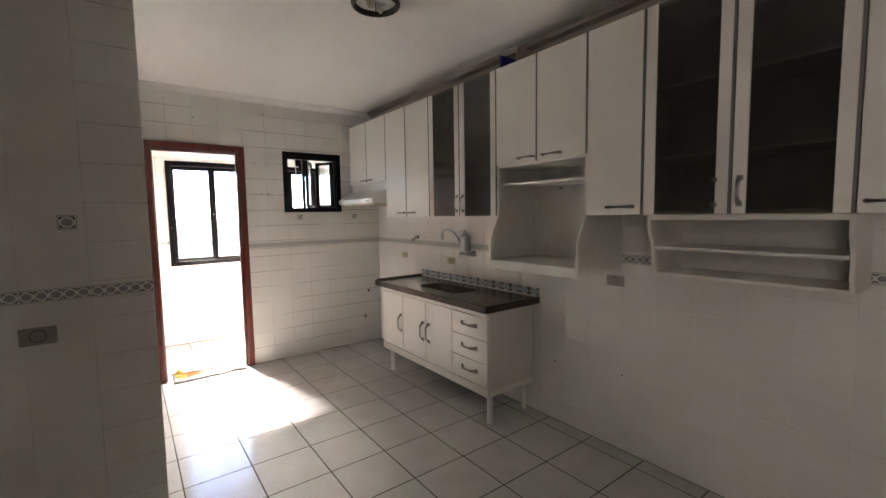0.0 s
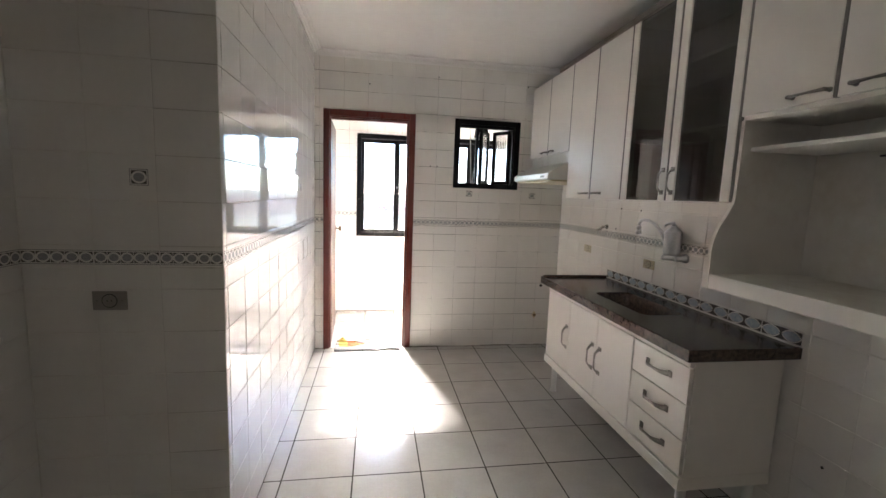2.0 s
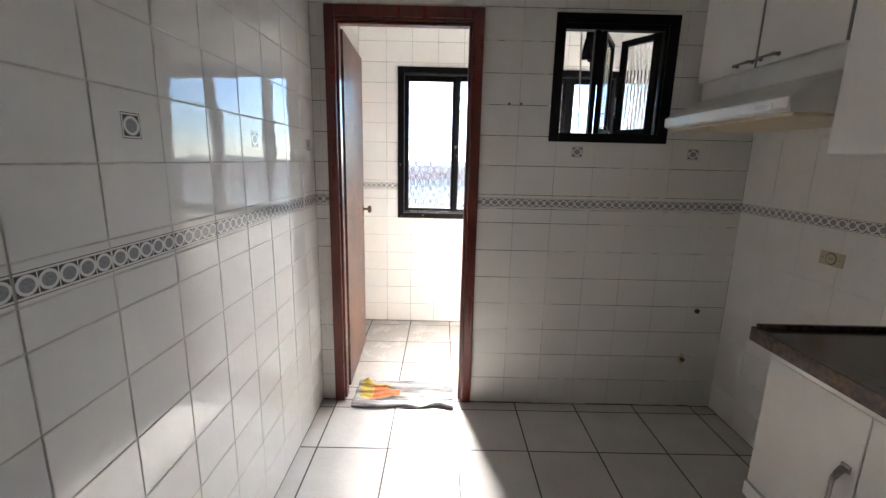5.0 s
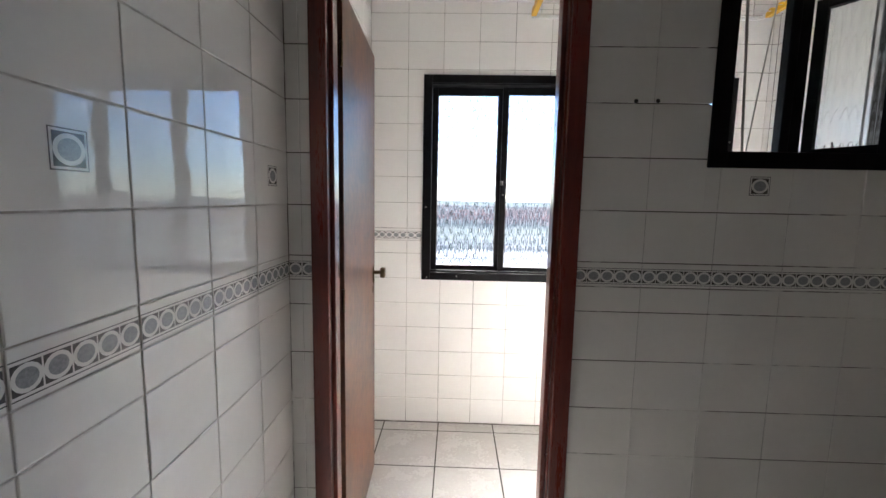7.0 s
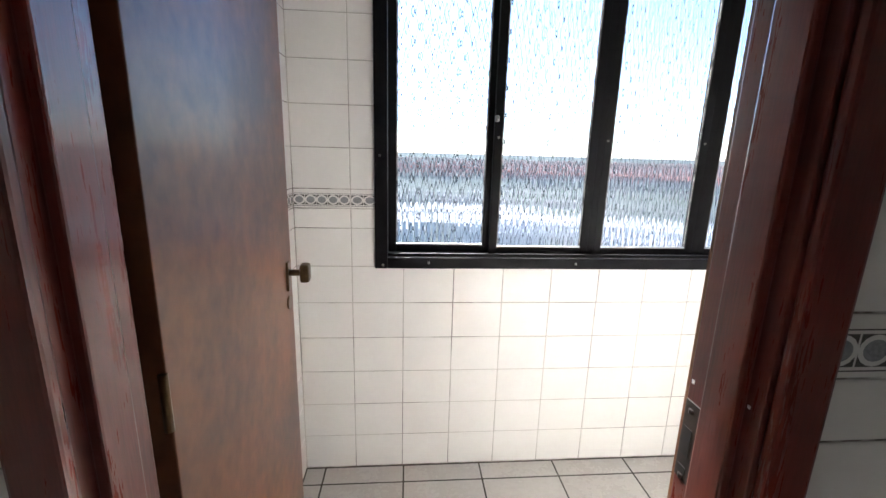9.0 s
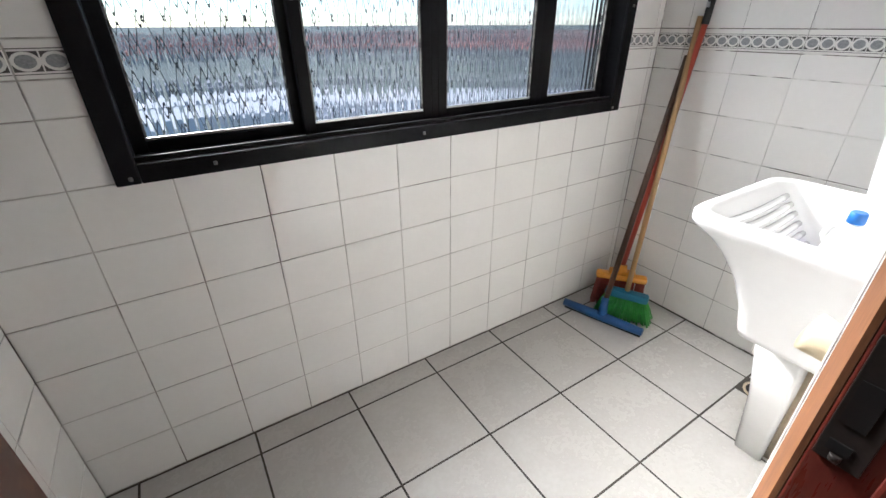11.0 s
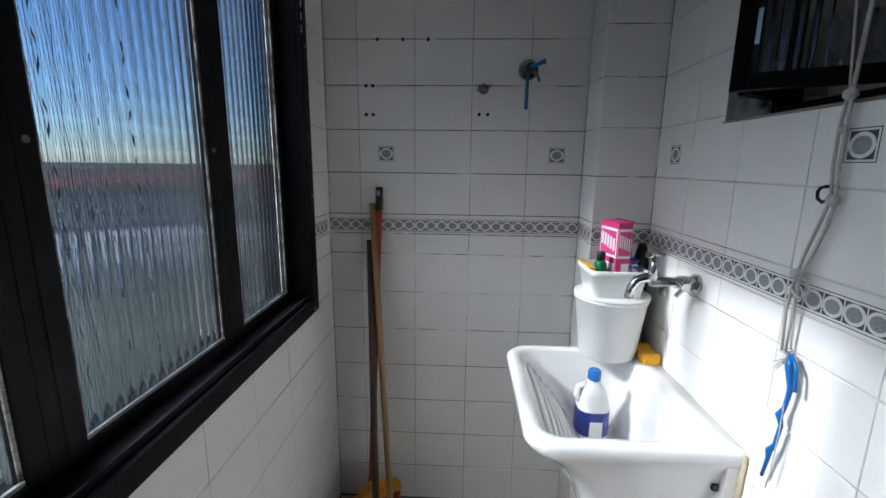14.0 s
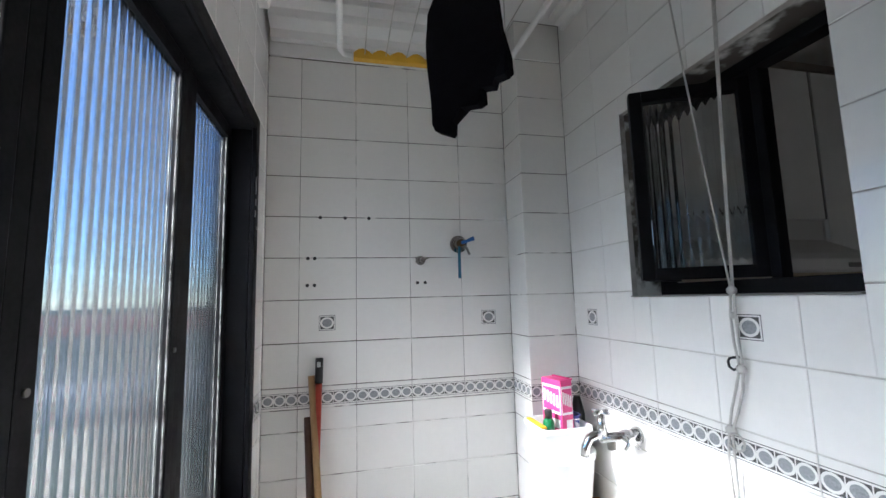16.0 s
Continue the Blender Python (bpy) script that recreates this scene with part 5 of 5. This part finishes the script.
part("hanging_eye", box(2.325, 2.329, 1.080, 1.092, 1.292, 1.310, 0.001), STEEL, rbm)

# fittings on the end wall
HERE = Vector((0, -0.070, -0.006))
valve = thing("shutoff_valve", (XE, 0.62, 1.73), "metal shut-off valve with a blue lever and tube", "valve")
part("rosette", tube([(XE - 0.0005, 0.620, 1.735), (XE - 0.010, 0.620, 1.735)], 0.034, 20), CHROME, valve)
part("body", tube([(XE - 0.010, 0.620, 1.735), (XE - 0.055, 0.620, 1.735)], [0.017, 0.014], 14), BRASS, valve)
part("lever", tube([(XE - 0.050, 0.620, 1.735), (XE - 0.056, 0.598, 1.742), (XE - 0.058, 0.572, 1.752)], [0.008, 0.006, 0.009], 8), BLUE, valve)
part("pipe", tube([(XE - 0.040, 0.624, 1.730), (XE - 0.042, 0.627, 1.700), (XE - 0.040, 0.627, 1.600)], 0.006, 8), TEAL, valve)
part("pipe", tube([(XE - 0.030, 0.618, 1.735), (XE - 0.040, 0.596, 1.715), (XE - 0.042, 0.586, 1.690)], 0.005, 8), DULL_METAL, valve)
plug = thing("threaded_plug", (XE, 0.772, 1.672), "small threaded metal plug in the tiled wall", "plug")
part("flange", tube([(XE - 0.0005, 0.772, 1.672), (XE - 0.006, 0.772, 1.672)], 0.018, 14), DULL_METAL, plug)
part("stem", tube([(XE - 0.006, 0.772, 1.672), (XE - 0.045, 0.768, 1.672)], [0.011, 0.009], 10), CHROME, plug)
part("pin", tube([(XE - 0.030, 0.745, 1.680), (XE - 0.030, 0.796, 1.664)], 0.003, 6), DULL_METAL, plug)

# ceiling drying rack
HERE = Vector((0.014, -0.116, 0.042))
rack = thing("drying_rack", (1.5, 0.84, 2.27), "ceiling clothes rack with white rails and yellow ends", "drying rack")
RZ = 2.272
for y in (0.560, 1.116):
    part("side_rail", tube([(0.93, y, RZ), (2.035, y, RZ), (2.058, y - 0.012 * (1 if y > 0.8 else -1), RZ), (2.062, y - 0.04 * (1 if y > 0.8 else -1), RZ)], 0.0095, 12), PLASTIC_WHITE, rack)
for x in (0.935, 2.062):
    o = [(0.602, RZ - 0.014), (1.074, RZ - 0.014), (1.074, RZ + 0.004)]
    for k in range(8):
        y1 = 1.074 - 0.059 * k
        o += [(y1 - 0.059 * j / 6, RZ + 0.004 + 0.016 * math.sin(math.pi * j / 6)) for j in range(1, 7)]
    part("end_bar", prism(o, "x", x - 0.012, x + 0.012), YELLOW, rack, "scalloped yellow plastic end bar")
for k in range(7):
    y = 0.63 + 0.068 * k
    part("wire", tube([(0.947, y, RZ + 0.002), (2.050, y, RZ + 0.002)], 0.0016, 6), ROPE, rack)
for x in (0.98, 2.02):
    for y in (0.560, 1.116):
        part("hanger_cord", tube([(x, y, RZ + 0.009), (x, y, ZC - 0.043)], 0.0018, 6), ROPE, rack)
cloth = [(0.059, 2.325), (0.077, 2.277), (0.081, 2.198), (0.074, 2.08), (0.07, 1.969), (0.063, 1.95), (0.031, 1.937), (0.023, 1.945), (0.021, 1.972), (-0.0, 1.977), (-0.015, 1.991), (-0.058, 1.991), (-0.07, 2.001), (-0.07, 2.033), (-0.098, 2.03), (-0.107, 2.044), (-0.14, 2.038), (-0.151, 2.047), (-0.148, 2.094), (-0.128, 2.173), (-0.117, 2.32)]
HERE = Vector((1.747, 0.70, 0))
bm = prism(cloth, "x", -0.015, 0.015)
bmesh.ops.subdivide_edges(bm, edges=[e for e in bm.edges if abs(e.verts[0].co.x - e.verts[1].co.x) < 1e-6 and e.calc_length() > 0.05], cuts=3)
for v in bm.verts:
    v.co.x += 0.012 * math.sin(v.co.y * 55) + 0.01 * noise.noise(v.co * 9)
bmesh.ops.rotate(bm, cent=(0, 0, 0), matrix=Matrix.Rotation(radians(-45), 3, "Z"), verts=bm.verts)
solo("hanging_garment", bm, CLOTH_BLACK, "black garment hanging over the drying rack wires", "garment")

# rack rope with blue cord
HERE = Vector((0.012, 0, -0.028))
rope = thing("rack_rope", (1.50, YK + 0.02, 1.5), "grey pull rope of the rack knotted with blue cord", "rope")
Y = YK + 0.018
for x0, x1 in ((1.623, 1.499), (1.445, 1.496), (1.438, 1.493)):
    part("strand", tube([(x0, Y + 0.006, ZC + 0.026), ((x0 + x1) / 2, Y + 0.005, 2.07), (x1, Y, 1.548)], 0.0023, 8), ROPE, rope)
for o in (-0.004, 0.004):
    part("strand", tube([(1.497 + o, Y, 1.546), (1.500 + 1.6 * o, Y, 1.495), (1.499 + 1.5 * o, Y, 1.44), (1.493 + o, Y, 1.385), (1.503 + 2 * o, Y, 1.34), (1.520 + 2 * o, Y, 1.29), (1.534 + o, Y, 1.248), (1.540 + 2 * o, Y, 1.18), (1.537 + o, Y, 1.10)], 0.0028, 8), ROPE, rope)
for x, z, r in ((1.497, 1.548, 0.010), (1.500, 1.495, 0.007), (1.493, 1.383, 0.010), (1.534, 1.248, 0.011)):
    part("knot", lathe((x, Y, z), [(0.4 * r, -r), (r, -0.4 * r), (r, 0.4 * r), (0.4 * r, r)], 10), ROPE, rope)
part("loop", tube([(1.530, Y, 1.248)] + [(1.518 + 0.020 * math.cos(k * 0.7 + 1), Y + 0.006, 1.228 + 0.018 * math.sin(k * 0.7 + 1)) for k in range(8)], 0.0024, 6), ROPE, rope)
part("wall_hook", tube([(1.508, YK + 0.0005, 1.405), (1.508, YK + 0.02, 1.405)] + [(1.508 + 0.013 * math.sin(k), YK + 0.022, 1.405 + 0.013 * (math.cos(k) - 1)) for k in (0.6, 1.3, 2.2, 3.1, 4.0, 4.6)], 0.0028, 8), DARK, rope)
part("blue_cord", tube([(1.518, Y, 1.105), (1.510, Y + 0.006, 1.085), (1.506, Y, 1.04), (1.512, Y, 1.00), (1.516, Y + 0.004, 0.985), (1.512, Y, 0.965), (1.518, Y, 0.92), (1.524, Y + 0.004, 0.905), (1.528, Y, 0.885), (1.536, Y, 0.840)], [0.004, 0.007, 0.0045, 0.004, 0.0065, 0.004, 0.004, 0.0065, 0.004, 0.003], 8), BLUE, rope, "bright blue plastic cord")
part("blue_tail", tube([(1.516, Y, 1.105), (1.496, Y + 0.004, 1.085), (1.490, Y + 0.004, 1.045)], 0.0032, 8), BLUE, rope)
part("thin_end", tube([(1.512, Y + 0.002, 1.07), (1.508, Y + 0.004, 0.95), (1.514, Y + 0.003, 0.86), (1.522, Y, 0.825)], 0.0012, 6), ROPE, rope)
fray = bmesh.new()
rr = random.Random(8)
for i in range(26):
    e = Vector((1.524 + rr.uniform(0, 0.03), Y + rr.uniform(-0.02, 0.02), 1.09 + rr.uniform(-0.025, 0.02)))
    add_tube(fray, [(1.518, Y, 1.098), e], 0.0009, 4)
part("frayed_end", fray, ROPE, rope)


HERE = Vector((0, 0, 0))

# ---- tiles: pieces of the walls and floors ----
TILE_MESH = {}


def tile_mesh(w, h, material, bevel=0.0016, depth=0.0022):
    """A flat tile with pillowed edges, centred, its face at z = 0."""
    key = (round(w, 3), round(h, 3), material.name)
    if key not in TILE_MESH:
        a, b, c, d = w / 2, h / 2, w / 2 - bevel, h / 2 - bevel
        v = [(-a, -b, -depth), (a, -b, -depth), (a, b, -depth), (-a, b, -depth), (-a, -b, -0.0009), (a, -b, -0.0009), (a, b, -0.0009), (-a, b, -0.0009), (-c, -d, 0), (c, -d, 0), (c, d, 0), (-c, d, 0)]
        f = [(8, 9, 10, 11)] + [(i, (i + 1) % 4, 4 + (i + 1) % 4, 4 + i) for i in range(4)] + [(4 + i, 4 + (i + 1) % 4, 8 + (i + 1) % 4, 8 + i) for i in range(4)]
        me = bpy.data.meshes.new("tile")
        me.from_pydata(v, [], f)
        me.materials.append(material)
        TILE_MESH[key] = me
    return TILE_MESH[key]


def ellipse(bm, cx, cy, rx, ry, z, m, k=16):
    f = bm.faces.new([bm.verts.new((cx + rx * math.cos(2 * math.pi * i / k), cy + ry * math.sin(2 * math.pi * i / k), z)) for i in range(k)])
    f.material_index = m


def plate(bm, x0, x1, y0, y1, z, m):
    f = bm.faces.new([bm.verts.new(p) for p in ((x0, y0, z), (x1, y0, z), (x1, y1, z), (x0, y1, z))])
    f.material_index = m


BORDER = {}


def border_mesh(w):
    """Printed border: a grey band between two lines with a row of ovals."""
    key = round(w, 3)
    if key not in BORDER:
        bm = bmesh.new()
        n_ = max(1, round(w / 0.0405))
        p, x0 = w / n_, -w / 2
        plate(bm, x0, -x0, -0.0240, -0.0224, 0.0004, 0)
        plate(bm, x0, -x0, 0.0224, 0.0240, 0.0004, 0)
        for i in range(n_):
            cx = x0 + (i + 0.5) * p
            plate(bm, cx - p * 0.47, cx + p * 0.47, -0.0185, 0.0185, 0.0004, 0)
            ellipse(bm, cx, 0, p * 0.495, 0.0180, 0.0007, 1)
            ellipse(bm, cx, 0, p * 0.36, 0.0125, 0.0010, 2)
        me = bpy.data.meshes.new("border_print")
        bm.to_mesh(me)
        bm.free()
        for m in (PATTERN_DARK, PATTERN_WHITE, PATTERN_GREY):
            me.materials.append(m)
        BORDER[key] = me
    return BORDER[key]


def motif_mesh():
    bm = bmesh.new()
    plate(bm, -0.0285, 0.0285, -0.027, 0.027, 0.0004, 0)
    plate(bm, -0.0268, 0.0268, -0.0253, 0.0253, 0.0006, 1)
    plate(bm, -0.0235, 0.0235, -0.022, 0.022, 0.0008, 0)
    ellipse(bm, 0, 0, 0.0235, 0.0205, 0.0010, 1, 20)
    ellipse(bm, 0, 0, 0.0170, 0.0145, 0.0012, 2, 20)
    me = bpy.data.meshes.new("motif")
    bm.to_mesh(me)
    bm.free()
    for m in (PATTERN_DARK, PATTERN_WHITE, PATTERN_GREY):
        me.materials.append(m)
    return me


MOTIF = motif_mesh()
ROWS = [0.004, 0.160, 0.312, 0.464, 0.616, 0.768, 0.920, 1.072, 1.148, 1.222] + [1.222 + 0.152 * k for k in range(1, 10)] + [2.598]
tilt_rnd = random.Random(11)
JOINT = 0.0015


def piece(name, me, parent, m):
    ob = bpy.data.objects.new(name, me)
    scene.collection.objects.link(ob)
    ob.parent = parent
    ob.matrix_basis = m
    return ob


def cells(edges, lo, hi):
    e = sorted([lo, hi] + [x for x in edges if lo + 0.012 < x < hi - 0.012])
    return list(zip(e, e[1:]))


def tile_wall(wall, origin, along, normal, u0, u1, offset, pitch, material, holes=(), motifs=(), zmax=2.598, wob=0.10, upright=0.0008):
    """Tiles on a wall. A point of the wall is origin + u * along + z up; normal points into the room."""
    a, n = Vector(along), Vector(normal)
    basis = Matrix((a, Vector((0, 0, 1)), n)).transposed()
    if basis.determinant() < 0:
        basis = Matrix((-a, Vector((0, 0, 1)), n)).transposed()
    start = offset - math.ceil((offset - u0) / pitch) * pitch
    us = cells([start + pitch * k for k in range(60)], u0, u1)
    for c, d in cells(ROWS, 0.004, zmax):
        strip = abs(c - 1.148) < 0.001
        for p, q in us:
            for r in cut_rects((p + upright, q - upright, c + JOINT, d - JOINT), holes):
                w, h = r[1] - r[0], r[3] - r[2]
                if w < 0.008 or h < 0.008:
                    continue
                at = Vector(origin) + a * ((r[0] + r[1]) / 2) + Vector((0, 0, (r[2] + r[3]) / 2))
                lean = Euler((radians(tilt_rnd.gauss(0, wob)), radians(tilt_rnd.gauss(0, wob)), 0)).to_matrix()
                piece("border_tile" if strip else "tile", tile_mesh(w, h, material), wall, Matrix.Translation(at) @ (basis @ lean).to_4x4())
                if strip and h > 0.06 and w > 0.03:
                    piece("border_print", border_mesh(w - 0.001), wall, Matrix.Translation(at + n * 0.0003 - Vector((0, 0, 0.004))) @ (basis @ lean).to_4x4())
    for mu, mz in motifs:
        piece("motif", MOTIF, wall, Matrix.Translation(Vector(origin) + a * mu + Vector((0, 0, mz)) + n * 0.0003) @ basis.to_4x4())


MZ = 1.452
tile_wall(WALLS["left"], (XL, 0, 0), (0, 1, 0), (1, 0, 0), YF, 0.0, 0.0, 0.203, TILE, (), [(-0.1015, MZ), (-0.7105, MZ), (-1.3195, MZ), (-1.9285, MZ)], wob=0.22, upright=JOINT)
tile_wall(WALLS["return"], (0, YF, 0), (1, 0, 0), (0, -1, 0), -0.535, XL, XL, 0.203, TILE, (), [(-0.17, MZ)])
tile_wall(WALLS["side"], (-0.535, 0, 0), (0, 1, 0), (1, 0, 0), -4.55, YF, YF, 0.203, TILE)
tile_wall(WALLS["end"], (0, 0, 0), (1, 0, 0), (0, -1, 0), XL, XR, 1.140, 0.203, TILE, [(0.166, 0.938, -1, 2.118), (1.303, 1.905, 1.506, 2.110)], [(1.455, MZ), (2.061, MZ)], upright=0.0005)
tile_wall(WALLS["right"], (XR, 0, 0), (0, 1, 0), (-1, 0, 0), -4.75, 0.0, 0.0, 0.203, TILE, [(-4.75, 0.0, 1.53, 2.7)], wob=0.03)
tile_wall(WALLS["window"], (0, YW, 0), (1, 0, 0), (0, -1, 0), XL, XE, 0.298, 0.2025, TILE_COOL, [(0.395, 2.148, 0.921, 2.098)], upright=JOINT)
tile_wall(WALLS["laundry_end"], (XE, 0, 0), (0, 1, 0), (-1, 0, 0), 0.340, YW, 0.944, 0.2025, TILE_COOL, (), [(1.048, 1.442), (0.434, 1.442)], 2.445)
tile_wall(WALLS["column"], (2.195, 0, 0), (0, 1, 0), (-1, 0, 0), YK, 0.340, 0.340, 0.2, TILE_COOL)
tile_wall(WALLS["column"], (0, 0.340, 0), (1, 0, 0), (0, 1, 0), 2.195, XE, 2.195, 0.2, TILE_COOL)
tile_wall(WALLS["end"], (0, YK, 0), (1, 0, 0), (0, 1, 0), 1.042, 2.195, 1.791, 0.2025, TILE_COOL, [KWIN_HOLE], [(1.492, 1.442), (2.08, 1.442)])
tile_wall(WALLS["laundry_left"], (XL, 0, 0), (0, 1, 0), (1, 0, 0), YK, YW, YW, 0.2, TILE_COOL)

# leaf-printed upstand above the worktop
for k in range(8):
    y1 = -0.905 - 0.188 * k
    w = 0.186
    bm = bmesh.new()
    add_box(bm, -w / 2, w / 2, -0.032, 0.032, 0.0004, 0.0045, 0.0008, 0)
    plate(bm, -w / 2 + 0.0015, w / 2 - 0.0015, -0.0265, 0.0265, 0.0050, 1)
    for side in (-1, 1):
        cx = side * w / 4
        for half, tall, z, m in ((w * 0.249, 0.0262, 0.0053, 0), (w * 0.222, 0.0218, 0.0056, 1), (w * 0.214, 0.0206, 0.0059, 2)):
            bow = [(cx - half + 2 * half * k / 10, tall * math.sin(math.pi * k / 10) ** 0.8) for k in range(11)]
            bm.faces.new([bm.verts.new((x, -y, z)) for x, y in bow] + [bm.verts.new((x, y, z)) for x, y in bow[-2:0:-1]]).material_index = m
        bm.faces.new([bm.verts.new((side * (w / 4 - w / 4) + dx, dy, 0.0062)) for dx, dy in ((-0.007, 0), (0, -0.010), (0.007, 0), (0, 0.010))]).material_index = 1
    ob = mesh_ob("upstand_tile", bm, [PATTERN_WHITE, PATTERN_DARK, PATTERN_BLUE])
    ob.parent = WALLS["right"]
    ob.matrix_basis = Matrix.Translation((XR - 0.0005, y1 - w / 2, 0.8895)) @ Matrix(((0, 0, -1), (-1, 0, 0), (0, 1, 0))).to_4x4()


def tile_floor(floor, x_edges, y_edges, skip=(), material=FLOOR_TILE):
    for a, b in zip(x_edges, x_edges[1:]):
        for c, d in zip(y_edges, y_edges[1:]):
            for r in cut_rects((a + 0.0031, b - 0.0031, c + 0.0031, d - 0.0031), skip):
                w, h = r[1] - r[0], r[3] - r[2]
                if w < 0.01 or h < 0.01:
                    continue
                lean = Euler((radians(tilt_rnd.gauss(0, 0.05)), radians(tilt_rnd.gauss(0, 0.05)), 0)).to_matrix().to_4x4()
                piece("floor_tile", tile_mesh(w, h, material, 0.0012), floor, Matrix.Translation(((r[0] + r[1]) / 2, (r[2] + r[3]) / 2, 0)) @ lean)


kx = [-0.535] + [x for x in (1.208 + 0.3465 * k for k in range(-5, 4)) if -0.5 < x < 2.33] + [XR]
ky = sorted([0.0] + [-0.080 - 0.3465 * k for k in range(0, 17)] + [YN])
tile_floor(KFLOOR, kx, ky, [(-0.6, XL, YF, 0.1)])
lx = [XL] + [0.506 + 0.339 * k for k in range(-1, 6) if XL + 0.03 < 0.506 + 0.339 * k < XE - 0.02] + [XE]
tile_floor(LFLOOR, lx, [0.0, 0.136, 0.480, 0.823, 1.168, YW], [(-1, 0.165, 0.0, YK), (0.93, 3, 0.0, YK), (2.195, 3, 0, 0.340), (2.106, 2.210, 0.366, 0.470)], FLOOR_TILE_DULL)
